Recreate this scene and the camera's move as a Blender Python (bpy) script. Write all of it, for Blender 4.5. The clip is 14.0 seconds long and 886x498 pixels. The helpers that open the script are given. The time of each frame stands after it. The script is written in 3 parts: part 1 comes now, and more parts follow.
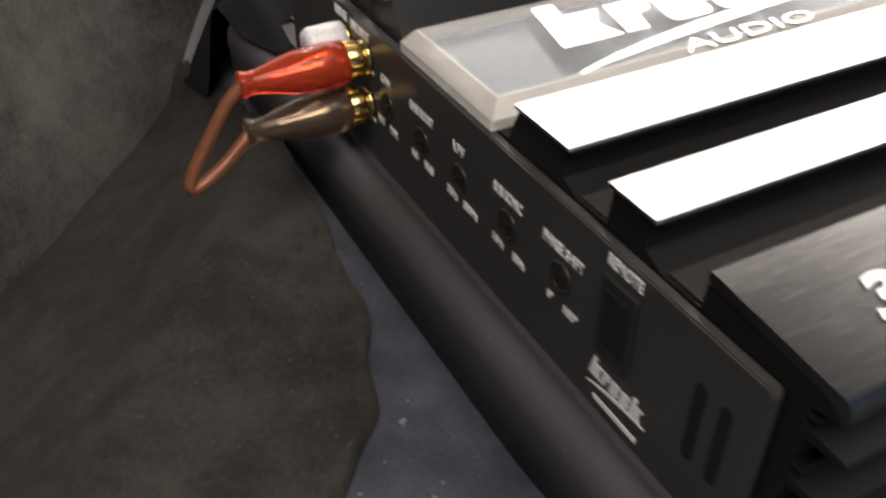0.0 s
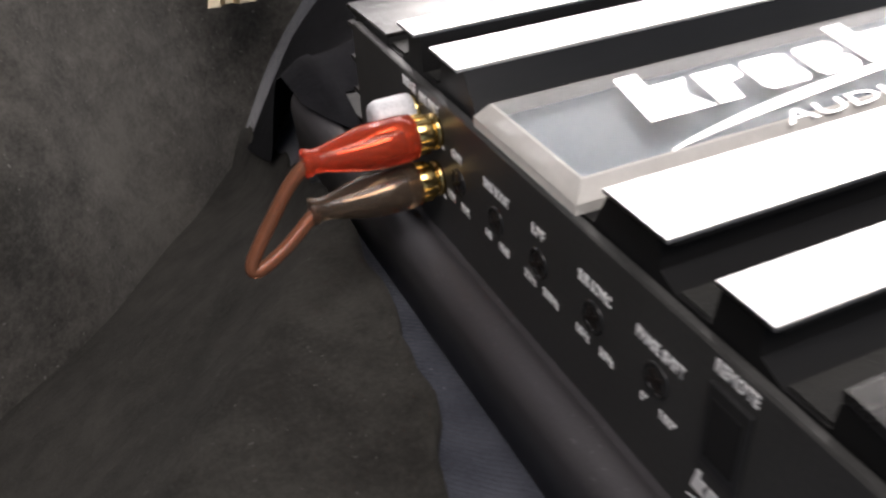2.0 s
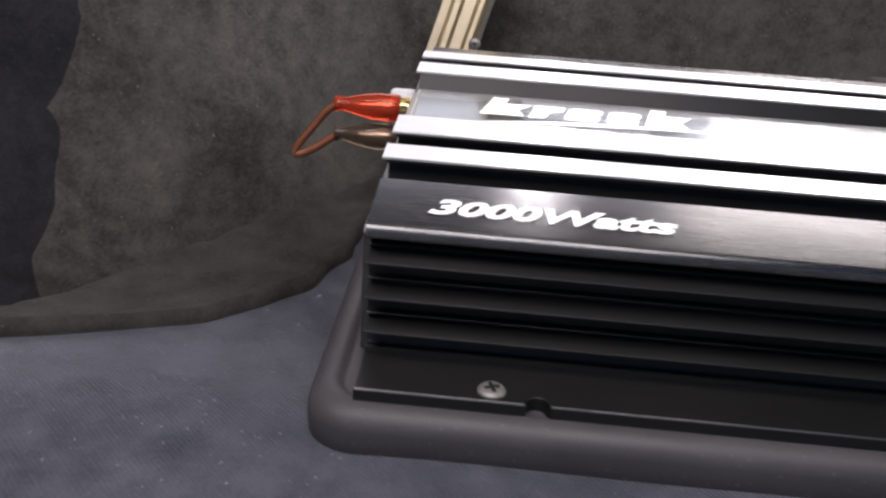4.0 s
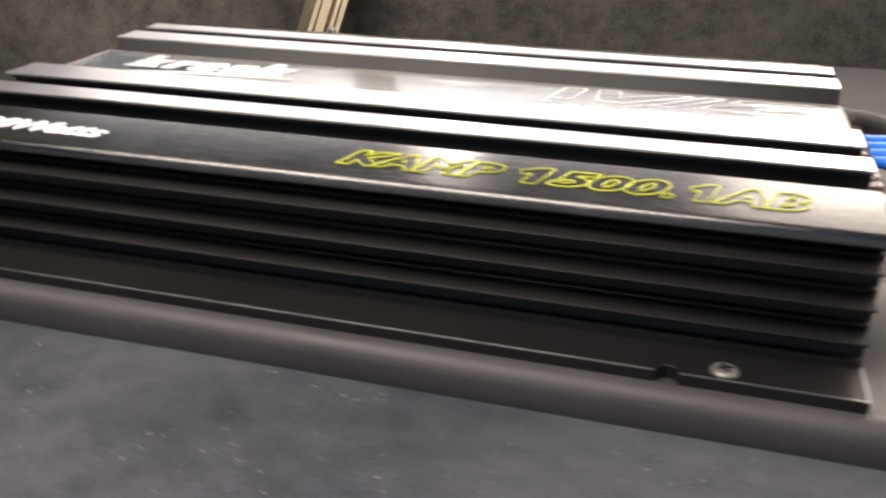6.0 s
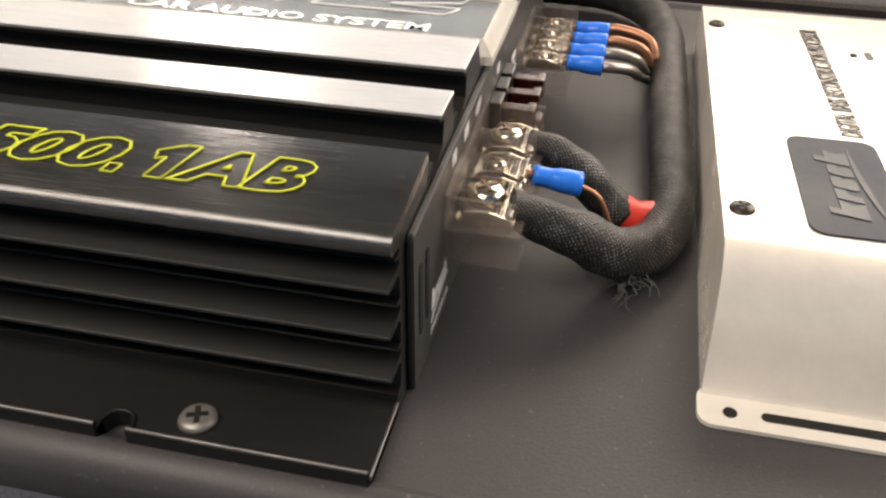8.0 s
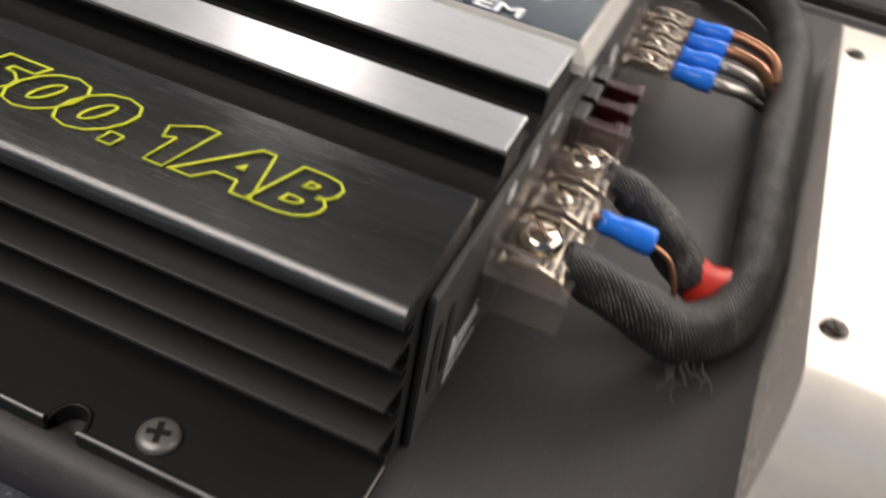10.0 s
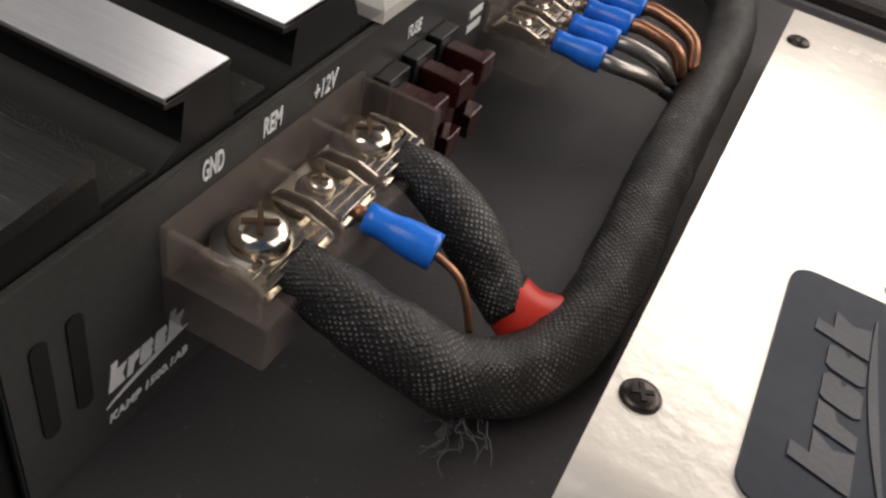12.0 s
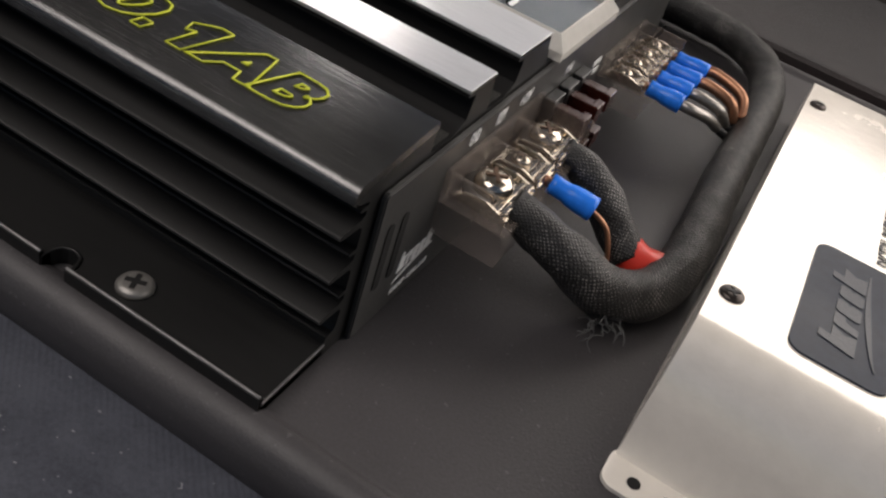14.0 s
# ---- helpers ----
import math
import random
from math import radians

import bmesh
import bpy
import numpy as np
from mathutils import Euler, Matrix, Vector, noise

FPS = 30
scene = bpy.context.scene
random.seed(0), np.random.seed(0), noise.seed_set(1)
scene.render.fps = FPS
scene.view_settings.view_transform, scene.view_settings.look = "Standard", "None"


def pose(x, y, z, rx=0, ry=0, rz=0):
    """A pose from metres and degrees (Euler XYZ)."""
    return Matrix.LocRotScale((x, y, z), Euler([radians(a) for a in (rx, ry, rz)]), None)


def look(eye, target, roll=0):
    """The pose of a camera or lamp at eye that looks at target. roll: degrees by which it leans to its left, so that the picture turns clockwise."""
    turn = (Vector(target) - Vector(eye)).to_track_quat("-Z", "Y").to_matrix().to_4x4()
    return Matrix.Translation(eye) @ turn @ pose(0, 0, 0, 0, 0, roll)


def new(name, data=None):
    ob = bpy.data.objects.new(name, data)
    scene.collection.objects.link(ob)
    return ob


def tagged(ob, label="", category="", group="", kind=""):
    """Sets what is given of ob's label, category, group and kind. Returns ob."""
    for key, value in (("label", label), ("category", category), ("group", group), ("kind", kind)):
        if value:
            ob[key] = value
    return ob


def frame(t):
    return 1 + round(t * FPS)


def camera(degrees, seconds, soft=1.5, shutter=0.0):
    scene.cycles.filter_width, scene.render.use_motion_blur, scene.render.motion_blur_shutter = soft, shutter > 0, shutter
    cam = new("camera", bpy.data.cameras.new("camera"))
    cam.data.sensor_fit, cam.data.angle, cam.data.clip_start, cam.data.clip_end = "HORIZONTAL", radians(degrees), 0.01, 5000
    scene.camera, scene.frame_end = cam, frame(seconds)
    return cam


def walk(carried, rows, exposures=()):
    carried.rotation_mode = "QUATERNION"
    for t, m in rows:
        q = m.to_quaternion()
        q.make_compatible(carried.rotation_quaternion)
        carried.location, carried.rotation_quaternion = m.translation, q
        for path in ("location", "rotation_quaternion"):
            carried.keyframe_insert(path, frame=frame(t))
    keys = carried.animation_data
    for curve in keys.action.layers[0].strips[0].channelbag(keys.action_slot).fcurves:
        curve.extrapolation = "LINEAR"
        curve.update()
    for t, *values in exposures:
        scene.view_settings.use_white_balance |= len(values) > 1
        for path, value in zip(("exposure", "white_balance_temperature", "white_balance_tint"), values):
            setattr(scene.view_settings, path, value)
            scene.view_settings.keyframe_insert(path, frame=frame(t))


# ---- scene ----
cam = camera(52.8, 14.0, soft=2.4, shutter=0.5)
PATH = [
    (0, (-0.098, -0.054, 0.16), (0.631, 1.345, -1.069), -0.3),
    (0.5, (-0.111, -0.02, 0.156), (0.7, 1.365, -1.037), -0.0),
    (1, (-0.117, 0.002, 0.154), (0.735, 1.352, -1.051), 0.3),
    (1.5, (-0.11, -0.001, 0.155), (0.693, 1.39, -1.037), -0.8),
    (2, (-0.093, -0.034, 0.157), (0.551, 1.482, -0.976), -3.1),
    (2.2, (-0.087, -0.051, 0.154), (0.543, 1.509, -0.929), -1.8),
    (4.3, (0.065, -0.275, 0.175), (-0.101, 1.53, -0.67), 3.3),
    (4.5, (0.082, -0.281, 0.175), (-0.118, 1.533, -0.644), 2.5),
    (5, (0.137, -0.289, 0.171), (-0.089, 1.533, -0.621), 1.3),
    (5.5, (0.232, -0.278, 0.165), (-0.081, 1.537, -0.615), -0.1),
    (6, (0.338, -0.286, 0.168), (-0.174, 1.456, -0.669), 0.3),
    (6.5, (0.395, -0.274, 0.153), (-0.155, 1.478, -0.64), 2.8),
    (7, (0.425, -0.213, 0.172), (-0.059, 1.453, -0.823), 0.8),
    (7.5, (0.439, -0.173, 0.171), (-0.011, 1.432, -0.934), -1.2),
    (7.7, (0.445, -0.161, 0.165), (0.076, 1.451, -0.96), 0.1),
    (9.8, (0.446, -0.114, 0.152), (0.051, 1.351, -1.151), 5.3),
    (10, (0.436, -0.102, 0.167), (0.021, 1.333, -1.163), 10.7),
    (10.5, (0.462, -0.063, 0.16), (-0.083, 1.342, -1.155), 11.8),
    (11, (0.476, -0.046, 0.145), (-0.02, 1.381, -1.166), 13.2),
    (11.5, (0.474, -0.037, 0.137), (0.016, 1.371, -1.206), 13.3),
    (12, (0.475, -0.035, 0.137), (0.014, 1.377, -1.203), 13.9),
    (12.5, (0.477, -0.05, 0.147), (0.057, 1.392, -1.173), 15.4),
    (13, (0.475, -0.108, 0.168), (0.116, 1.459, -1.022), 19.0),
    (13.5, (0.468, -0.135, 0.164), (0.017, 1.381, -1.06), 19.4),
    (14, (0.466, -0.135, 0.165), (-0.006, 1.359, -1.078), 19.2),
]
walk(cam, [(t, look(e, a, r)) for t, e, a, r in PATH],
     [(0, 0.90, 7000, 14), (1.0, 0.95, 6800, 14), (2.2, 0.95, 6500, 16), (4.3, 0.92, 6400, 20), (5.5, 1.12, 6600, 18), (6.0, 1.35, 7300, 16), (6.5, 1.28, 7200, 14), (7.0, 1.05, 7800, 14),
      (7.7, 0.92, 7700, 14), (9.8, 0.55, 6900, 14), (10.6, 0.22, 6900, 14), (11.0, -0.05, 6900, 14), (12.0, -0.03, 6900, 14), (14.0, 0.05, 6800, 14)])
SKY = 0.035

# ---- world, daylight ----
world = bpy.data.worlds.new("sky_world")
scene.world = world
world.use_nodes = True
wn = world.node_tree.nodes
sky = wn.new("ShaderNodeTexSky")
sky.sky_type, sky.sun_disc, sky.sun_elevation, sky.sun_rotation = "NISHITA", False, radians(48), radians(20)
wn["Background"].inputs["Strength"].default_value = SKY
world.node_tree.links.new(sky.outputs[0], wn["Background"].inputs["Color"])


def area_lamp(name, eye, target, sx, sy, watts, colour):
    data = bpy.data.lights.new(name, "AREA")
    data.shape, data.size, data.size_y, data.energy, data.color = "RECTANGLE", sx, sy, watts, colour
    ob = new(name, data)
    ob.matrix_world = look(eye, target)
    return ob


# daylight in the side glass behind the seat back, and in the open tailgate
WARM = (1.0, 0.955, 0.89)
area_lamp("glass_daylight", (-0.25, 1.05, 0.36), (-0.15, 0.1, 0.10), 1.70, 0.34, 2.9, WARM)
area_lamp("rear_glass_daylight", (1.12, 1.05, 0.64), (0.95, 0.1, 0.08), 1.45, 0.76, 12.0, WARM)
area_lamp("glass_edge_daylight", (0.09, 0.53, 0.350), (0.10, 0.02, 0.055), 0.020, 0.13, 0.24, (1.0, 0.98, 0.95))
area_lamp("side_glass_daylight", (1.55, 0.46, 1.02), (0.2, 0.1, 0.05), 1.3, 0.85, 8.0, WARM)
area_lamp("tailgate_daylight", (-0.12, -0.42, 0.98), (0.0, -0.02, 0.0), 1.0, 0.6, 8.0, (1.0, 0.955, 0.91))


# ---- materials ----
class Nodes:
    def __init__(self, name):
        self.mat = bpy.data.materials.new(name)
        self.mat.use_nodes = True
        self.n, self.l = self.mat.node_tree.nodes, self.mat.node_tree.links
        self.b = self.n["Principled BSDF"]

    def node(self, kind, **values):
        nd = self.n.new(kind)
        for k, v in values.items():
            nd.inputs[k].default_value = v
        return nd

    def coords(self, scale=(1, 1, 1), use="Object"):
        tc, mp = self.n.new("ShaderNodeTexCoord"), self.n.new("ShaderNodeMapping")
        mp.inputs["Scale"].default_value = scale
        self.l.new(tc.outputs[use], mp.inputs["Vector"])
        return mp.outputs[0]

    def noise(self, scale, detail=4, stretch=(1, 1, 1), rough=0.6, use="Object"):
        nd = self.node("ShaderNodeTexNoise", Scale=scale, Detail=detail, Roughness=rough)
        self.l.new(self.coords(stretch, use), nd.inputs["Vector"])
        return nd.outputs["Fac"]

    def ramp(self, fac, stops):
        nd = self.n.new("ShaderNodeValToRGB")
        els = nd.color_ramp.elements
        while len(els) < len(stops):
            els.new(0.5)
        for e, (p, c) in zip(els, stops):
            e.position, e.color = p, (*c, 1) if len(c) == 3 else c
        self.l.new(fac, nd.inputs[0])
        return nd.outputs[0]

    def mix(self, fac, a, b):
        nd = self.n.new("ShaderNodeMix")
        nd.data_type = "RGBA"
        for sock, v in ((nd.inputs[0], fac), (nd.inputs[6], a), (nd.inputs[7], b)):
            if isinstance(v, (int, float)):
                sock.default_value = v
            elif isinstance(v, tuple):
                sock.default_value = (*v, 1)
            else:
                self.l.new(v, sock)
        return nd.outputs[2]

    def bump(self, height, strength, distance=0.001):
        nd = self.node("ShaderNodeBump", Strength=strength, Distance=distance)
        self.l.new(height, nd.inputs["Height"])
        self.l.new(nd.outputs[0], self.b.inputs["Normal"])

    def put(self, **values):
        for k, v in values.items():
            sock = self.b.inputs[k.replace("_", " ")]
            if isinstance(v, (int, float)):
                sock.default_value = v
            elif isinstance(v, tuple):
                sock.default_value = (*v, 1) if len(v) == 3 else v
            else:
                self.l.new(v, sock)
        return self


def g(v):
    return (v, v, v)


def brushed(name, dark, light, rough_lo, rough_hi, metal=1.0, bump=0.12, spread=0.75):
    """Metal with a fine grain along x; the gloss spreads across the grain."""
    m = Nodes(name)
    fine = m.noise(60, 6, (1, 60, 60), 0.7)
    broad, smear = m.noise(14, 3), m.noise(90, 3, (0.3, 1, 1))
    m.put(Base_Color=m.ramp(m.mix(0.3, fine, smear), [(0.3, dark), (0.7, light)]), Metallic=metal)
    m.put(Roughness=m.ramp(m.mix(0.5, fine, broad), [(0.3, g(rough_lo)), (0.7, g(rough_hi))]), Anisotropic=spread, Anisotropic_Rotation=0.25)
    tangent = m.n.new("ShaderNodeTangent")
    tangent.direction_type, tangent.uv_map = "UV_MAP", "UVMap"
    m.l.new(tangent.outputs[0], m.b.inputs["Tangent"])
    m.bump(fine, bump, 0.0003)
    return m.mat


def coated(name, colour, rough, grain=900, depth=0.2, metal=0.0, spec=0.5, vary=0.25, dust=0.0):
    m = Nodes(name)
    fine, broad = m.noise(grain, 3), m.noise(22, 5)
    lo, hi = tuple(c * (1 - vary) for c in colour), tuple(min(1, c * (1 + vary)) for c in colour)
    base = m.ramp(m.mix(0.5, fine, broad), [(0.32, lo), (0.68, hi)])
    if dust:
        speck = m.ramp(m.noise(520, 1), [(0.70, g(0)), (0.76, g(1))])
        base = m.mix(speck, base, tuple(min(1, c + dust) for c in colour))
    m.put(Base_Color=base, Metallic=metal, Specular_IOR_Level=spec)
    m.put(Roughness=m.ramp(broad, [(0.25, g(max(0.02, rough - 0.08))), (0.75, g(min(1, rough + 0.08)))]))
    m.bump(fine, depth, 0.0004)
    return m.mat


def felt(name, lo, hi, specks=0.0, fine=700, twill=0.0, sheen=0.25):
    m = Nodes(name)
    pile, blot, clump = m.noise(fine, 4, rough=0.75), m.noise(9, 5), m.noise(70, 4)
    mixed = m.mix(0.45, m.mix(0.5, pile, clump), blot)
    base = m.ramp(mixed, [(0.40, lo), (0.60, hi)])
    if specks:
        lint = m.ramp(m.noise(330, 1, (1, 1.6, 1)), [(0.735, g(0)), (0.765, g(1))])
        base = m.mix(lint, base, tuple(c + specks for c in hi))
    m.put(Base_Color=base, Roughness=0.95, Specular_IOR_Level=0.15 if sheen > 0.1 else 0.05, Sheen_Weight=sheen, Sheen_Roughness=0.35 if twill else 0.6)
    height = m.mix(0.5, pile, clump)
    if twill:
        rib = m.node("ShaderNodeTexWave", Scale=twill, Distortion=1.2, Detail=2.0)
        rib.bands_direction = "DIAGONAL"
        m.l.new(m.coords((1, 1, 0)), rib.inputs["Vector"])
        height = m.mix(0.14, height, rib.outputs["Fac"])
    m.bump(height, 0.7, 0.0012)
    return m.mat


def clear(name, colour, rough=0.08, ior=1.49, weight=1.0):
    m = Nodes(name)
    scuff = m.noise(60, 5)
    m.put(Base_Color=colour, Transmission_Weight=weight, IOR=ior)
    m.put(Roughness=m.ramp(scuff, [(0.4, g(rough)), (0.75, g(rough + 0.12))]))
    return m.mat


def braid(name):
    m = Nodes(name)
    tc = m.n.new("ShaderNodeTexCoord")
    waves = []
    for sgn in (1, -1):
        mp = m.n.new("ShaderNodeMapping")
        mp.inputs["Rotation"].default_value = (0, 0, radians(45 * sgn))
        m.l.new(tc.outputs["UV"], mp.inputs["Vector"])
        wv = m.node("ShaderNodeTexWave", Scale=300.0, Distortion=3.4, Detail=2.0)
        m.l.new(mp.outputs[0], wv.inputs["Vector"])
        waves.append(wv.outputs["Fac"])
    mul = m.n.new("ShaderNodeMath")
    mul.operation = "MULTIPLY"
    m.l.new(waves[0], mul.inputs[0]), m.l.new(waves[1], mul.inputs[1])
    lint = m.noise(850, 1)
    patch = m.noise(110, 3)
    glint = m.ramp(m.mix(0.50, m.mix(0.55, mul.outputs[0], lint), patch), [(0.535, g(0)), (0.62, g(1))])
    m.put(Base_Color=m.mix(glint, (0.009, 0.0086, 0.0082), (0.21, 0.195, 0.185)), Roughness=0.5)
    m.bump(m.mix(0.68, mul.outputs[0], lint), 0.65, 0.0007)
    return m.mat


M_SINK = brushed("black_anodised_extrusion", g(0.005), g(0.011), 0.36, 0.48, 0.0, 0.05, 0.5)
M_SINK.node_tree.nodes["Principled BSDF"].inputs["Specular IOR Level"].default_value = 0.32
M_EDGE_HIGHLIGHT = brushed("extrusion_edge_highlight", g(0.16), g(0.42), 0.30, 0.45)
M_VALLEY = coated("black_grainy_channel", (0.022, 0.022, 0.020), 0.55, 1500, 0.9, 0.0, 0.4, 0.4, 0.05)
M_PLATE = brushed("brushed_black_aluminium", g(0.07), g(0.19), 0.21, 0.31, 1.0, 0.10, 0.8)
M_BAR = brushed("brushed_bright_aluminium", g(0.62), g(0.9), 0.26, 0.42)
M_PANEL = coated("satin_black_panel", (0.045, 0.0445, 0.043), 0.42, 700, 0.12)
M_PRINT = coated("white_print", (0.90, 0.90, 0.89), 0.6, 900, 0.1, 0.0, 0.5, 0.05)
M_ETCH = coated("silver_foil_print", (0.92, 0.92, 0.92), 0.32, 300, 0.1, 0.85, 0.5, 0.05)
M_YELLOW = coated("yellow_print", (0.55, 0.60, 0.03), 0.5)
M_HOLE_SHADE = coated("recess_shade", (0.004, 0.004, 0.004), 0.7)
M_PLASTIC = coated("black_plastic", (0.02, 0.02, 0.02), 0.3, 400, 0.05)
M_ACRYL = clear("frosted_edge_acrylic", (0.86, 0.90, 0.93), 0.05, 1.13)
M_ACREDGE = coated("sanded_acrylic_edge", (0.74, 0.715, 0.66), 0.5, 300, 0.3, 0.0, 0.5, 0.08)
M_ACREDGE.node_tree.nodes["Principled BSDF"].inputs["Alpha"].default_value = 0.62
M_ACRBACK = coated("grey_blue_backing", (0.12, 0.142, 0.165), 0.6, 300, 0.02, 0.0, 0.08, 0.1)
M_SCREW = coated("nickel_screw", (0.24, 0.23, 0.215), 0.40, 300, 0.1, 0.45)
M_GOLD = coated("gold_plating", (0.75, 0.55, 0.22), 0.22, 300, 0.1, 1.0)
M_NICKEL = coated("warm_nickel", (0.70, 0.63, 0.53), 0.16, 200, 0.15, 1.0)
M_SMOKE = coated("smoky_clear_plastic", (0.27, 0.225, 0.195), 0.09, 300, 0.05)
M_SMOKE.node_tree.nodes["Principled BSDF"].inputs["Alpha"].default_value = 0.25
M_REDCLEAR = clear("red_clear_vinyl", (1.0, 0.13, 0.055), 0.14, 1.3, 0.78)
M_DARKCLEAR = clear("smoked_clear_vinyl", (0.34, 0.25, 0.18), 0.12, 1.3, 0.88)
M_CAP = coated("milky_plastic", (0.70, 0.70, 0.71), 0.35)
M_COPPER = coated("copper_strand", (0.40, 0.20, 0.12), 0.40, 900, 0.12, 0.9)
M_RECESS_REFLECTION = coated("recess_copper_reflection", (0.22, 0.14, 0.095), 0.30, 300, 0.1, 0.9)
M_TINNED = coated("tinned_strand", (0.36, 0.335, 0.31), 0.40, 900, 0.12, 0.9)
M_JACKET = clear("brown_clear_jacket", (0.52, 0.23, 0.13), 0.15, 1.35, 0.75)
M_BLUE = coated("blue_vinyl", (0.010, 0.19, 0.86), 0.32, 300, 0.08)
M_FUSE = clear("dark_red_fuse_plastic", (0.060, 0.014, 0.010), 0.15, 1.45, 0.35)
M_BRAID = braid("black_braided_sleeve")
M_LEAD_SHADE = coated("shaded_lead_black", (0.013, 0.013, 0.013), 0.55, 800, 0.3)
M_SHRINK = coated("red_heat_shrink", (0.62, 0.035, 0.02), 0.4, 200, 0.15)
M_BOX = coated("pearl_silver_paint", (0.90, 0.85, 0.77), 0.24, 170, 0.42, 0.25, 0.5, 0.05)
M_BADGE = coated("navy_badge", (0.014, 0.020, 0.034), 0.5, 300, 0.05, 0.0, 0.2)
M_BADGELOGO = coated("grey_badge_print", (0.027, 0.032, 0.043), 0.5)
M_INK = coated("black_ink", (0.02, 0.02, 0.025), 0.5)
M_DARKSCREW = coated("blackened_screw", (0.06, 0.05, 0.045), 0.35, 300, 0.2, 0.8)
M_VINYL = coated("black_board_vinyl", (0.052, 0.049, 0.0515), 0.50, 1100, 0.30, 0.0, 0.40, 0.2, 0.04)
M_CARPET = felt("blue_grey_trunk_carpet", (0.032, 0.035, 0.045), (0.078, 0.083, 0.101), 0.14, 700, 290.0, 0.45)
M_MAT = felt("olive_grey_felt_mat", (0.020, 0.0190, 0.0167), (0.049, 0.0468, 0.0412), 0.02, 500, 0.0, 0.02)
M_LINING = felt("charcoal_trunk_lining", (0.030, 0.0285, 0.025), (0.106, 0.100, 0.088), 0.05, 380, 0.0, 0.10)
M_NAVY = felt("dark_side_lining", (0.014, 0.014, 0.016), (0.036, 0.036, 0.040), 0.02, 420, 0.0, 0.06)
M_MAROON = felt("dark_maroon_fabric", (0.005, 0.0030, 0.0030), (0.012, 0.0055, 0.0058))
M_BRASS = brushed("champagne_anodised_bracket", (0.42, 0.36, 0.25), (0.58, 0.50, 0.36), 0.28, 0.45)
M_CLOTH = felt("shaded_navy_cloth", (0.005, 0.005, 0.006), (0.012, 0.012, 0.0145), 0.0, 600, 0.0, 0.01)
M_LINT = coated("grey_lint", (0.10, 0.10, 0.10), 0.8)
M_UNSEEN_TRIM = coated("unseen_grey_trim", (0.42, 0.40, 0.37), 0.6, 300, 0.3)
M_HEAD = felt("unseen_grey_roof", g(0.16), g(0.24))

# ---- builders ----
PLACED = {}


def link(name, bm, material, smooth=None):
    me = bpy.data.meshes.new(name)
    bmesh.ops.recalc_face_normals(bm, faces=bm.faces)
    if not bm.loops.layers.uv:
        uv = bm.loops.layers.uv.new("UVMap")
        for f in bm.faces:
            for lp in f.loops:
                lp[uv].uv = (lp.vert.co.x, lp.vert.co.y + lp.vert.co.z)
    bm.to_mesh(me)
    bm.free()
    me.materials.append(material)
    if smooth == "auto":
        me.shade_smooth()
        me.set_sharp_from_angle(angle=radians(35))
        smooth = None
    if smooth is not None:
        me.shade_smooth() if smooth else me.shade_flat()
    ob = new(name, me)
    PLACED[ob] = Matrix()
    return ob


def thing(name, at, label, category, group=""):
    ob = new(name)
    ob.location = at
    ob.empty_display_size = 0.01
    PLACED[ob] = Matrix.Translation(at)
    return tagged(ob, label, category, group)


def part(name, bm, material, parent, label="", smooth=None):
    ob = link(name, bm, material, smooth)
    ob.parent = parent
    ob.matrix_parent_inverse = PLACED[parent].inverted()
    return tagged(ob, label) if label else ob


def solo(name, bm, material, label, category, kind="", smooth=None, group=""):
    return tagged(link(name, bm, material, smooth), label, category, group, kind)


def box(x0, x1, y0, y1, z0, z1, bevel=0.0, bm=None, seg=2):
    mine = bmesh.new()
    bmesh.ops.create_cube(mine, size=1, matrix=Matrix.Translation(((x0 + x1) / 2, (y0 + y1) / 2, (z0 + z1) / 2)) @ Matrix.Diagonal((x1 - x0, y1 - y0, z1 - z0, 1)))
    if bevel:
        bmesh.ops.bevel(mine, geom=mine.edges[:], offset=bevel, segments=seg, affect="EDGES", profile=0.6)
    return join(bm, mine)


def join(bm, mine):
    if bm is None:
        return mine
    me = bpy.data.meshes.new("tmp")
    mine.to_mesh(me)
    mine.free()
    bm.from_mesh(me)
    bpy.data.meshes.remove(me)
    return bm


def prism(outline, a, b, axis="x", bm=None, bevel=0.0):
    """Extrudes a closed outline from a to b along the axis; outline is (y, z) for x, (x, z) for y, (x, y) for z."""
    mine = bmesh.new()
    def at(p, w):
        return {"x": (w, p[0], p[1]), "y": (p[0], w, p[1]), "z": (p[0], p[1], w)}[axis]
    lo, hi = [mine.verts.new(at(p, a)) for p in outline], [mine.verts.new(at(p, b)) for p in outline]
    n = len(outline)
    for i in range(n):
        mine.faces.new((lo[i], lo[(i + 1) % n], hi[(i + 1) % n], hi[i]))
    mine.faces.new(lo), mine.faces.new(hi)
    bmesh.ops.recalc_face_normals(mine, faces=mine.faces)
    if bevel:
        bmesh.ops.bevel(mine, geom=[e for e in mine.edges if len(e.link_faces) == 2 and e.calc_face_angle(0) > 0.5], offset=bevel, segments=2, affect="EDGES")
    return join(bm, mine)


def rounded(x0, x1, y0, y1, r, n=6):
    out = []
    for cx, cy, a0 in ((x1 - r, y1 - r, 0), (x0 + r, y1 - r, 90), (x0 + r, y0 + r, 180), (x1 - r, y0 + r, 270)):
        out += [(cx + r * math.cos(radians(a0 + 90 * i / n)), cy + r * math.sin(radians(a0 + 90 * i / n))) for i in range(n + 1)]
    return out


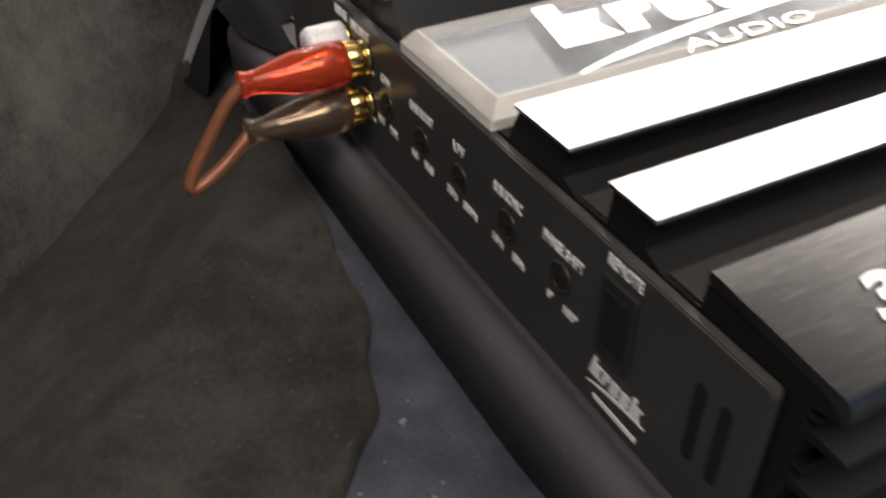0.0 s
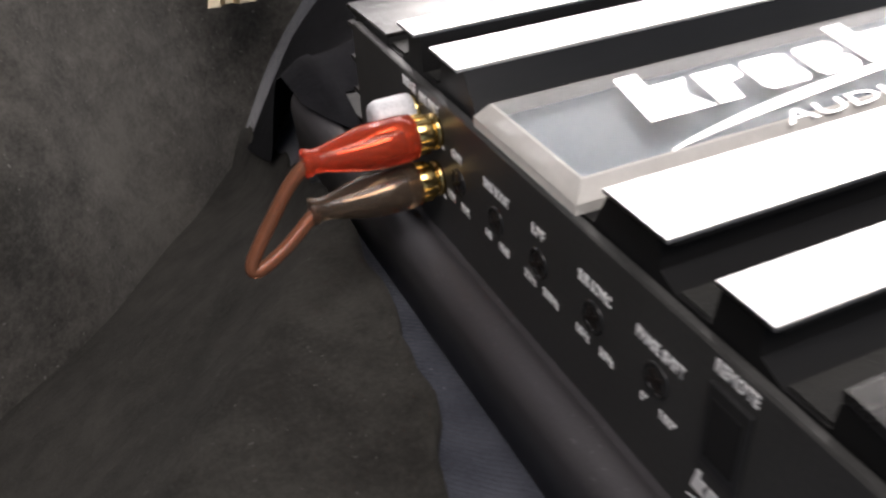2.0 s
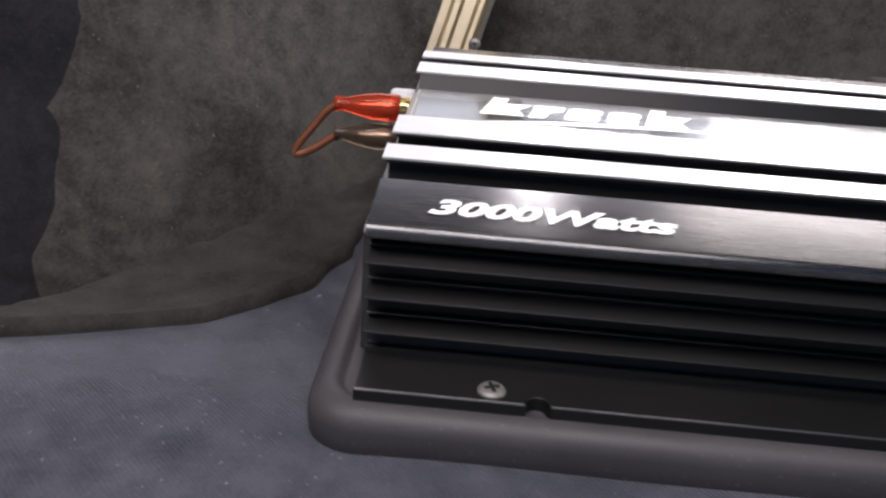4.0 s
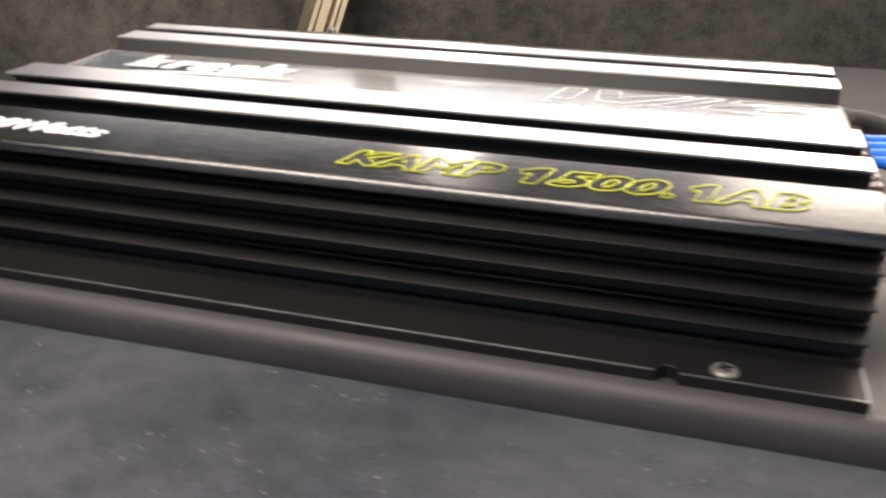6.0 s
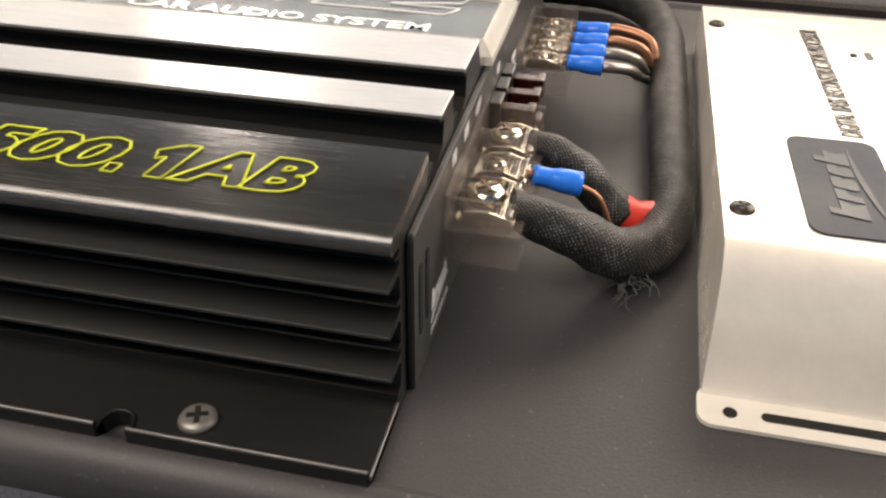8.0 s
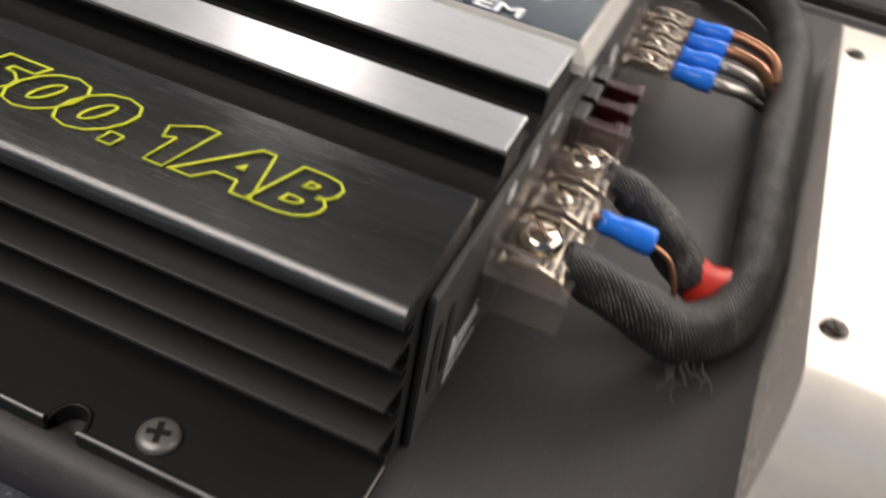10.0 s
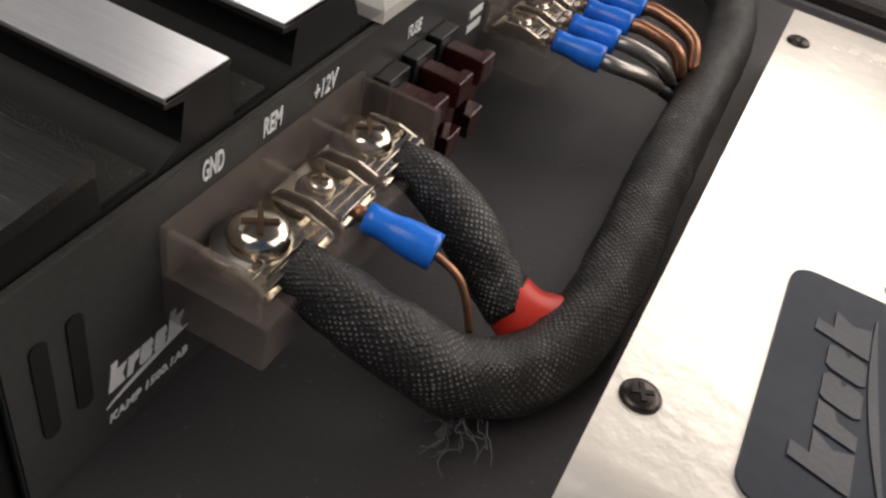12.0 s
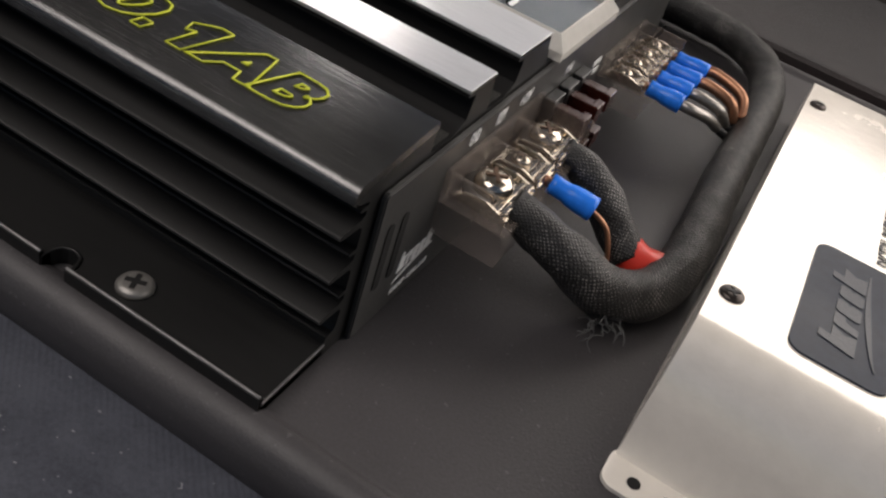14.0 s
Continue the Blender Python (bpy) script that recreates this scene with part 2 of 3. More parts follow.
def spline(points, per=8):
    """A smooth curve through the points."""
    p = [Vector(q) for q in points]
    p = [p[0] * 2 - p[1]] + p + [p[-1] * 2 - p[-2]]
    out = []
    for i in range(1, len(p) - 2):
        for k in range(per):
            t = k / per
            a, b, c, d = p[i - 1:i + 3]
            out.append(0.5 * (2 * b + (c - a) * t + (2 * a - 5 * b + 4 * c - d) * t * t + (3 * b - a - 3 * c + d) * t ** 3))
    return out + [p[-2]]


def tube(points, radius, sides=14, per=8, bm=None, wobble=0.0, flat=1.0):
    """A round cable along a smooth curve; radius is a number or a list, one for each point."""
    path = spline(points, per)
    rad = [radius] * len(path) if isinstance(radius, (int, float)) else [float(v) for v in np.interp(np.linspace(0, len(points) - 1, len(path)), range(len(points)), radius)]
    mine = bmesh.new()
    uv = mine.loops.layers.uv.new("UVMap")
    rings, along, up = [], 0.0, Vector((0, 0, 1))
    for i, c in enumerate(path):
        d = (path[min(i + 1, len(path) - 1)] - path[max(i - 1, 0)]).normalized()
        side = d.cross(up)
        side = side.normalized() if side.length > 0.05 else d.cross(Vector((0, 1, 0))).normalized()
        top = side.cross(d).normalized()
        up = top
        if i:
            along += (c - path[i - 1]).length
        ring = []
        for k in range(sides):
            a = 2 * math.pi * k / sides
            r = rad[i] * (1 + wobble * noise.noise(c * 160 + Vector((k * 1.7, 0, 0))))
            ring.append(mine.verts.new(c + r * (math.cos(a) * side + flat * math.sin(a) * top)))
        rings.append((ring, along))
    girth = 2 * math.pi * max(rad)
    for (ra, va), (rb, vb) in zip(rings, rings[1:]):
        for k in range(sides):
            f = mine.faces.new((ra[k], ra[(k + 1) % sides], rb[(k + 1) % sides], rb[k]))
            f.smooth = True
            for lp, (u, v) in zip(f.loops, ((k, va), (k + 1, va), (k + 1, vb), (k, vb))):
                lp[uv].uv = (u / sides * girth, v)
    mine.faces.new(rings[0][0]), mine.faces.new(rings[-1][0])
    return join(bm, mine)


def lathe(profile, m, sides=24, bm=None):
    """Turns a profile of (radius, height) about the local z of the pose m."""
    mine = bmesh.new()
    rings = [[mine.verts.new(m @ Vector((r * math.cos(2 * math.pi * k / sides), r * math.sin(2 * math.pi * k / sides), h))) for k in range(sides)] for r, h in profile]
    for a, b in zip(rings, rings[1:]):
        for k in range(sides):
            mine.faces.new((a[k], a[(k + 1) % sides], b[(k + 1) % sides], b[k])).smooth = True
    mine.faces.new(rings[0]), mine.faces.new(rings[-1])
    return join(bm, mine)


def letters(body, m, width, height, shear=0.0, outline=0.0, heavy=0.0, depth=0.0002):
    """Raised lettering that fills width x height in the local xy of the pose m."""
    cu = bpy.data.curves.new("lettering", "FONT")
    cu.body, cu.size, cu.shear, cu.offset = body, 1.0, shear, heavy
    cu.resolution_u = 3
    if outline:
        cu.fill_mode, cu.bevel_depth, cu.bevel_resolution = "NONE", outline, 1
    else:
        cu.extrude = 0.01
    ob = new("lettering", cu)
    bpy.context.view_layer.update()
    me = bpy.data.meshes.new_from_object(ob.evaluated_get(bpy.context.evaluated_depsgraph_get()))
    bpy.data.objects.remove(ob)
    bm = bmesh.new()
    bm.from_mesh(me)
    bpy.data.meshes.remove(me)
    lo = [min(v.co[i] for v in bm.verts) for i in range(3)]
    hi = [max(v.co[i] for v in bm.verts) for i in range(3)]
    for v in bm.verts:
        q = [(v.co[i] - lo[i]) / max(1e-9, hi[i] - lo[i]) for i in range(3)]
        v.co = m @ Vector((q[0] * width, q[1] * height, q[2] * depth))
    return bm


def face(origin, right, up):
    """A pose whose local x, y and z are right, up and out of a surface."""
    r, u = Vector(right).normalized(), Vector(up).normalized()
    o = r.cross(u)
    return Matrix(((r.x, u.x, o.x, origin[0]), (r.y, u.y, o.y, origin[1]), (r.z, u.z, o.z, origin[2]), (0, 0, 0, 1)))


def plain_logo(m, width, height, material, parent, depth=0.0002):
    """A wordmark as plain slanted blocks, two of them tall, over a tapering swoosh; every block a part."""
    for x, w, h, hole in ((0.00, 0.19, 1.0, 0), (0.22, 0.14, 0.70, 0), (0.38, 0.16, 0.70, 1), (0.57, 0.15, 0.70, 1), (0.75, 0.19, 1.0, 0)):
        sl, y0, hh = 0.06 * h, 0.34, 0.62 * h
        def at(u, v):
            return ((x + w * u + sl * v) * width, (y0 + hh * v) * height)
        if hole:
            pts = [at(0.12, 0), at(0.9, 0), at(1, 0.12), at(1, 0.40), at(0.80, 0.50), at(1, 0.60), at(1, 0.86), at(0.86, 1), at(0.1, 1), at(0, 0.86), at(0, 0.16)]
        elif h == 1:
            pts = [at(0, 0), at(1.08, 0), at(0.84, 0.34), at(1.04, 0.68), at(0.40, 0.68), at(0.40, 1), at(0, 1)]
        else:
            pts = [at(0, 0), at(0.55, 0), at(0.62, 0.5), at(1, 0.6), at(1, 1), at(0, 1)]
        bm = prism(pts, 0, depth, "z")
        bmesh.ops.transform(bm, matrix=m, verts=bm.verts)
        part("wordmark_block", bm, material, parent)
    n, top, low = 14, [], []
    for i in range(n + 1):
        t = i / n
        x, y = -0.04 + 1.08 * t, 0.00 + 0.30 * math.sin(math.pi * 0.5 * t) ** 0.8
        th = 0.02 + 0.09 * math.sin(math.pi * t)
        top.append((x * width, (y + th * 0.5) * height)), low.append((x * width, (y - th * 0.5) * height))
    bm = prism(top + low[::-1], 0, depth, "z")
    bmesh.ops.transform(bm, matrix=m, verts=bm.verts)
    part("wordmark_swoosh", bm, material, parent)


def pan_screw(m, r, h, bm=None):
    """A low domed screw head; cross() adds its recess as a separate coloured solid."""
    bm = lathe([(r * 0.98, 0), (r, h * 0.35), (r * 0.86, h * 0.8), (r * 0.55, h * 0.97), (r * 0.02, h)], m, 20, bm)
    return bm


def cross(m, r, w, d, bm=None):
    pts = [(w, w), (r, w), (r, -w), (w, -w), (w, -r), (-w, -r), (-w, -w), (-r, -w), (-r, w), (-w, w), (-w, r), (w, r)]
    mine = prism(pts, -d, d, "z")
    bmesh.ops.transform(mine, matrix=m, verts=mine.verts)
    return join(bm, mine)


# ---- the place: trunk floor, mat, linings, unseen side trim and roof ----
def slope(x, y):
    """Height of the trunk floor: level in front, dipping beside the board and falling away behind a crest."""
    side = min(1.0, max(0.0, (0.06 - x) / 0.08))
    u = min(1.0, max(0.0, (y + 0.03) / 0.11))
    dip = 0.015 * u * u * (3 - 2 * u)
    d = max(0.0, -0.82 * (x + 0.083) + 0.57 * (y - 0.152) - 0.004)
    return -0.013 - side * (dip + 0.24 * (1 - math.exp(-d * 3.6)))


def sheet(xs, ys, height, bm=None):
    mine = bmesh.new()
    grid = [[mine.verts.new((x, y, height(x, y))) for y in ys] for x in xs]
    for i in range(len(xs) - 1):
        for j in range(len(ys) - 1):
            mine.faces.new((grid[i][j], grid[i + 1][j], grid[i + 1][j + 1], grid[i][j + 1])).smooth = True
    return join(bm, mine)


fine_x = [-0.9, -0.7, -0.55] + list(np.linspace(-0.45, 0.15, 61)) + [0.25, 0.4, 0.6, 0.8, 1.0, 1.3]
fine_y = [-1.3, -0.9, -0.6] + list(np.linspace(-0.42, 0.5, 85)) + [0.6, 0.75]
solo("floor", sheet(fine_x, fine_y, lambda x, y: slope(x, y) + 0.0016 * noise.noise((x * 14, y * 14, 3))), M_CARPET,
     "blue-grey napped carpet on the trunk floor, speckled with lint", "floor", "structure")


def felt_mat():
    bm = bmesh.new()
    ys = np.linspace(0.0, 0.47, 110)
    rows = []
    for y in ys:
        edge = float(np.interp(y, (0.0, 0.020, 0.033, 0.045, 0.062, 0.086, 0.102, 0.128, 0.18, 0.25, 0.30, 0.36, 0.42, 0.47), (-0.22, -0.17, -0.134, -0.108, -0.075, -0.052, -0.039, -0.028, -0.020, -0.014, -0.012, -0.008, -0.004, -0.010)))
        edge += 0.0022 * noise.noise((y * 70, 1, 7)) + 0.0012 * math.sin(y * 140)
        row = []
        for k in range(30):
            u = k / 29
            x = edge - 0.40 * u ** 1.3
            lift = 0.0038 * math.exp(-u * 22) + 0.002 + 0.004 * noise.noise((x * 12, y * 12, 0))
            row.append(bm.verts.new((x, y, slope(x, y) + lift + 0.0015)))
        first = row[0].co
        row.insert(0, bm.verts.new((first.x + 0.0012, first.y, slope(first.x, y) - 0.001)))
        rows.append(row)
    for a, b in zip(rows, rows[1:]):
        for k in range(len(a) - 1):
            bm.faces.new((a[k], a[k + 1], b[k + 1], b[k])).smooth = True
    return bm


solo("felt_mat", felt_mat(), M_MAT, "olive-grey felt mat with a ragged edge sagging beside the board", "mat")


def lining(base, lean, top, rough, seed):
    """An upholstered wall along a base line that leans back as it rises, with soft lumps."""
    path = spline([(x, y, 0) for x, y in base], 14)
    bm = bmesh.new()
    cols = []
    for i, c in enumerate(path):
        d = (path[min(i + 1, len(path) - 1)] - path[max(i - 1, 0)]).normalized()
        out = Vector((-d.y, d.x, 0))
        col = []
        for k in range(26):
            z = -0.30 + (top + 0.30) * k / 25
            off = lean * (z + 0.08) + rough * noise.noise((c.x * 9 + seed, c.y * 9, z * 9)) + 0.35 * rough * noise.noise((c.x * 30, c.y * 30 + seed, z * 30))
            col.append(bm.verts.new(c + out * off + Vector((0, 0, z))))
        for k in range(25, -1, -25):
            back = c + out * (lean * 0.3 + 0.06)
            col.append(bm.verts.new((back.x, back.y, top if k else -0.30)))
        cols.append(col)
    for a, b in zip(cols, cols[1:]):
        n = len(a)
        for k in range(n):
            bm.faces.new((a[k], a[(k + 1) % n], b[(k + 1) % n], b[k])).smooth = k < 25
    bm.faces.new(cols[0]), bm.faces.new(cols[-1])
    return bm


solo("wall_back", lining(((-0.42, 0.25), (-0.27, 0.285), (-0.156, 0.330), (-0.115, 0.362), (-0.080, 0.412), (-0.045, 0.450), (-0.010, 0.475), (0.04, 0.488), (0.12, 0.495), (0.4, 0.50), (0.9, 0.50), (1.25, 0.48)), 0.16, 0.145, 0.011, 2.0), M_LINING,
     "charcoal napped lining on the seat back", "lining", "structure")
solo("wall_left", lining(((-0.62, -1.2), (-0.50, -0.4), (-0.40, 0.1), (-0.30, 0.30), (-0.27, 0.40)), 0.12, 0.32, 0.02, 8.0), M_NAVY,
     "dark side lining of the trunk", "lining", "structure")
solo("wall_corner_shaded", lining(((-0.46, 0.18), (-0.31, 0.262), (-0.235, 0.305), (-0.205, 0.345), (-0.200, 0.42)), 0.10, 0.20, 0.010, 5.0), M_NAVY,
     "lining bulging over the corner of the trunk, shade put into its dark felt", "lining", "structure")
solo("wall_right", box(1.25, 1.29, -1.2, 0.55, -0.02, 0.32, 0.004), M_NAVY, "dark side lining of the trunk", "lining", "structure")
solo("trim", box(-0.94, -0.90, -0.45, 0.95, 0.25, 0.97, 0.01), M_UNSEEN_TRIM, "unseen light grey side panel added for the metal to reflect", "trim", "structure")
solo("ceiling", box(-0.96, 1.12, -0.08, 0.95, 0.98, 1.02, 0.004), M_HEAD, "unseen grey roof panel added for reflections and bounce", "ceiling", "structure")


def bunched_cloth():
    """A cloth bunched over the floor between the mat's tip and the back of the board; its near-black colour holds the
    shade there.
    """
    bm = bmesh.new()
    rows = []
    for x in np.linspace(-0.0125, 0.20, 46):
        y0 = float(np.interp(x, (-0.015, -0.006, 0.0015, 0.003, 0.20), (0.300, 0.268, 0.255, 0.294, 0.294)))
        y1 = float(np.interp(x, (-0.015, 0.03, 0.20), (0.44, 0.465, 0.47)))
        row = []
        for k in range(15):
            v = k / 14
            y = y0 + (y1 - y0) * v
            ends = min(1.0, (x + 0.0125) / 0.012, (0.20 - x) / 0.03)
            w = min(1.0, max(0.0, (y - 0.322) / 0.06))
            z = 0.0035 + (slope(x, y) + 0.004) * w * w * (3 - 2 * w) + ends * 0.009 * math.sin(math.pi * v) ** 0.55 + 0.0028 * ends * noise.noise((x * 38, y * 38, 2)) * (0 < k < 14)
            row.append(bm.verts.new((x, y, z)))
        rows.append(row)
    for a, b in zip(rows, rows[1:]):
        for k in range(14):
            bm.faces.new((a[k], a[k + 1], b[k + 1], b[k])).smooth = True
    return bm


solo("bunched_cloth", bunched_cloth(), M_CLOTH, "cloth bunched behind the corner of the board, shade put into its navy-black", "cloth")


# ---- the mounting board ----
def padded_board(x0, x1, y0, y1, thick, r, corner):
    bm = bmesh.new()
    loops = []
    steps = [(0.001, -thick), (0.0, -0.0085)] + [(r * (1 - math.cos(a)), 0.0022 - r + r * math.sin(a)) for a in np.linspace(0.1, math.pi / 2, 9)]
    steps += [(r + 0.0012, 0.0019), (r + 0.0024, 0.0010), (r + 0.0034, 0.0002), (r + 0.0042, 0.0)]
    for inset, z in steps:
        loops.append([bm.verts.new((x, y, z)) for x, y in rounded(x0 + inset, x1 - inset, y0 + inset, y1 - inset, max(0.004, corner - inset * 0.6), 8)])
    for a, b in zip(loops, loops[1:]):
        n = len(a)
        for k in range(n):
            bm.faces.new((a[k], a[(k + 1) % n], b[(k + 1) % n], b[k])).smooth = True
    bm.faces.new(loops[-1]), bm.faces.new(loops[0])
    return bm


solo("mounting_board", padded_board(-0.0135, 0.78, -0.0298, 0.325, 0.027, 0.0078, 0.018), M_VINYL,
     "black vinyl-covered board with a rounded padded edge on the carpet", "board")
solo("folded_cloth", box(0.34, 0.97, 0.331, 0.49, -0.014, 0.003, 0.008, None, 4), M_MAROON, "dark maroon cloth behind the board, widened as an added dark cover over carpet", "cloth")

# ---- amplifier ----
LX, RX, MID = 0.003, 0.4015, 0.134
amp = thing("amplifier", (0.2, MID, 0.0), "long black finned car amplifier with bright aluminium bars", "amplifier")


def half_profile():
    """The front half of the extrusion as (y, z), from above the flange to the middle."""
    p = [(0.0030, 0.0), (0.0030, 0.0046), (0.0036, 0.0066), (0.0042, 0.0070), (0.0062, 0.0070), (0.0070, 0.0080)]
    for z, rib in ((0.0158, 0.0197), (0.0288, 0.0330), (0.0418, 0.0458)):
        p += [(0.0075, z - 0.0022), (0.0062, z - 0.0012), (-0.0014, z - 0.0007), (-0.0020, z - 0.0004), (-0.0022, z), (-0.0020, z + 0.0004), (-0.0014, z + 0.0007), (0.0062, z + 0.0010), (0.0075, z + 0.0018)]
        p += [(0.0075, rib - 0.0006), (0.0050, rib - 0.0004), (0.0046, rib), (0.0050, rib + 0.0004), (0.0075, rib + 0.0006)]
    p += [(0.0080, 0.0472), (0.0040, 0.0484), (0.0018, 0.0492), (0.0022, 0.0508), (0.0060, 0.0524), (0.0335, 0.0548), (0.0345, 0.0540), (0.0350, 0.0478),
          (0.0460, 0.0474), (0.0520, 0.0500), (0.0530, 0.0572), (0.0487, 0.0578), (0.0485, 0.0593), (0.0635, 0.0593), (0.0638, 0.0578), (0.0650, 0.0480),
          (0.0760, 0.0476), (0.0815, 0.0500), (0.0825, 0.0572), (0.0782, 0.0578), (0.0780, 0.0593), (0.1000, 0.0593), (0.1005, 0.0580), (0.1055, 0.0478)]
    return p


NOTCHES = (0.0625, 0.3385)


def flange_plate(flip):
    """The foot of the extrusion with open mounting slots in its outer edge."""
    pts = [(LX, -0.0215)]
    for x in NOTCHES:
        pts += [(x - 0.0036, -0.0215)] + [(x - 0.0036 * math.cos(a), -0.0188 + 0.0036 * math.sin(a)) for a in np.linspace(0, math.pi, 9)] + [(x + 0.0036, -0.0215)]
    pts += [(RX, -0.0215), (RX, 0.0032), (LX, 0.0032)]
    return prism([(x, 2 * MID - y) for x, y in pts] if flip else pts, 0.0003, 0.0046, "z")


def rear(y):
    """Where a place on the front half lies on the slightly tighter rear half."""
    return float(np.interp(2 * MID - y, (0.1625, 0.1680, 0.1900, 0.2045, 0.2195, 0.2335, 0.2680, 0.3000), (0.1628, 0.1715, 0.1900, 0.2012, 0.2140, 0.2285, 0.2680, 0.3000)))


def rear_z(y, z):
    """The rear shoulder lies lower than the front one."""
    return 0.047 + (z - 0.047) * 0.35 if y < 0.0352 and z > 0.047 else z


front = half_profile()
whole = front + [(rear(y), rear_z(y, z)) for y, z in reversed(front)]
part("heatsink", prism(whole, LX, RX, "x"), M_SINK, amp, "black anodised finned extrusion", "auto")
for flip in (False, True):
    part("flange", flange_plate(flip), M_SINK, amp, "flat black foot with open mounting slots")
for y0, y1 in ((0.0355, 0.0455), (0.0655, 0.0755)):
    for a, b in ((y0, y1), (rear(y1), rear(y0))):
        part("channel_strip", box(LX + 0.001, RX - 0.001, a, b, 0.0465, 0.0482), M_VALLEY, amp, "grainy black channel floor")
for y0, y1 in ((0.0485, 0.0635), (0.0780, 0.1000)):
    for a, b in ((y0, y1), (rear(y1), rear(y0))):
        part("trim_bar", box(LX - 0.0020, RX + 0.0003, a - 0.0001, b + 0.0001, 0.0590, 0.0600, 0.0002), M_BAR, amp, "bright brushed aluminium bar")
for sgn in (1, -1):
    pts = [(0.0010, 0.0494), (0.0000, 0.0504), (0.0000, 0.0524), (0.0004, 0.0534), (0.0012, 0.0541), (0.0024, 0.0546), (0.0338, 0.0575), (0.0344, 0.0571), (0.0342, 0.0549), (0.0062, 0.0525), (0.0030, 0.0514)]
    pts = pts if sgn > 0 else [(rear(y), rear_z(y, z) + 0.0004) for y, z in pts]
    part("shoulder_plate", prism(pts, LX - 0.0004, RX + 0.0004, "x"), M_PLATE, amp, "brushed black aluminium plate with printed lettering", "auto")

slab = part("acrylic_plate", box(0.0048, 0.4000, 0.1134, 0.1572, 0.0492, 0.0547), M_ACRYL, amp, "clear acrylic plate with bevelled frosted edges")
part("backing", box(0.0050, 0.3998, 0.1136, 0.1570, 0.0479, 0.0489), M_ACRBACK, slab, "grey-blue backing under the acrylic")


def bevel_frame():
    """A mitred ring whose outer side slopes up to the plate's top."""
    bm = bmesh.new()
    rings = []
    for inset, z in ((0.0, 0.0478), (0.0, 0.0506), (0.0003, 0.0510), (0.0033, 0.0548), (0.0039, 0.0550), (0.0039, 0.0478)):
        x0, x1, y0, y1 = 0.0008 + inset, 0.4042 - inset, 0.1096 + inset, 0.1612 - inset
        rings.append([bm.verts.new(c) for c in ((x0, y0, z), (x1, y0, z), (x1, y1, z), (x0, y1, z))])
    for a, b in zip(rings, rings[1:] + rings[:1]):
        for k in range(4):
            bm.faces.new((a[k], a[(k + 1) % 4], b[(k + 1) % 4], b[k]))
    return bm


part("bevelled_edge", bevel_frame(), M_ACREDGE, slab, "sanded milky bevel round the acrylic")
plain_logo(face((0.034, 0.1140, 0.0547), (1, 0, 0), (0, 1, 0)), 0.098, 0.042, M_ETCH, slab)
part("lettering", letters("AUDIO", face((0.062, 0.1105, 0.0547), (1, 0, 0), (0, 1, 0)), 0.048, 0.0065, 0.15), M_ETCH, slab)


OUTLINES = (((0.04, 1), (0.13, 1), (0.09, 0), (0, 0)),
            ((0.18, 1), (0.27, 1), (0.27, 0.45), (0.46, 1), (0.56, 1), (0.30, 0), (0.19, 0)),
            ((0.40, 0), (0.48, 0), (0.68, 1), (0.60, 1)),
            ((0.70, 0.72), (0.74, 1), (1.02, 1), (1.0, 0.55), (0.80, 0.3), (1.0, 0.3), (0.97, 0), (0.58, 0), (0.62, 0.34), (0.86, 0.66)))
for shape in OUTLINES:
    ring = [(0.268 + 0.120 * u, 0.1310 + 0.0215 * v, 0.0549) for u, v in shape]
    stroke = bmesh.new()
    for a, b in zip(ring, ring[1:] + ring[:1]):
        tube([a, b], 0.00035, 5, 1, stroke)
    part("outline_frame", stroke, M_PRINT, slab, "white outlined wordmark shape")
part("lettering", letters("CAR AUDIO SYSTEM", face((0.277, 0.1155, 0.0547), (1, 0, 0), (0, 1, 0)), 0.105, 0.0065, 0, 0, 0.02), M_ETCH, slab)

# lettering on the front shoulder
up_plate = (0, 1, 0.0029 / 0.0318)
part("power_lettering", letters("3000Watts", face((0.0215, 0.0105, 0.0556), (1, 0, 0), up_plate), 0.0825, 0.0108, 0.32, 0, 0.038), M_PRINT, amp, "white slanted power lettering")
model = [("KAMP", 0.2080, 0.0640), ("1", 0.2765, 0.0135), ("500", 0.2885, 0.0435), (".", 0.3290, 0.0040), ("1", 0.3375, 0.0110), ("AB", 0.3450, 0.0335)]
FLAGGED = [(0.22, 0.0), (0.62, 0.0), (1.0, 1.0), (0.66, 1.0), (0.10, 0.76), (0.16, 0.52), (0.40, 0.60)]
for glyphs, x, w in model:
    m = face((x, 0.0105, 0.05548), (1, 0, 0), up_plate)
    if glyphs == "1":
        ring = [m @ Vector((u * w, v * 0.0140, 0.0003)) for u, v in FLAGGED]
        stroke = bmesh.new()
        for a, b in zip(ring, ring[1:] + ring[:1]):
            tube([a, b], 0.00026, 5, 1, stroke)
    elif glyphs == ".":
        ring = [m @ Vector((u * w, v * 0.0034, 0.0003)) for u, v in ((0.0, 0.0), (0.8, 0.0), (1.0, 1.0), (0.2, 1.0))]
        stroke = bmesh.new()
        for a, b in zip(ring, ring[1:] + ring[:1]):
            tube([a, b], 0.00026, 5, 1, stroke)
    else:
        stroke = letters(glyphs, m, w, 0.0140, 0.32, 0.016, 0.05, 0.0005)
    part("model_lettering", stroke, M_YELLOW, amp, "yellow outlined model lettering")

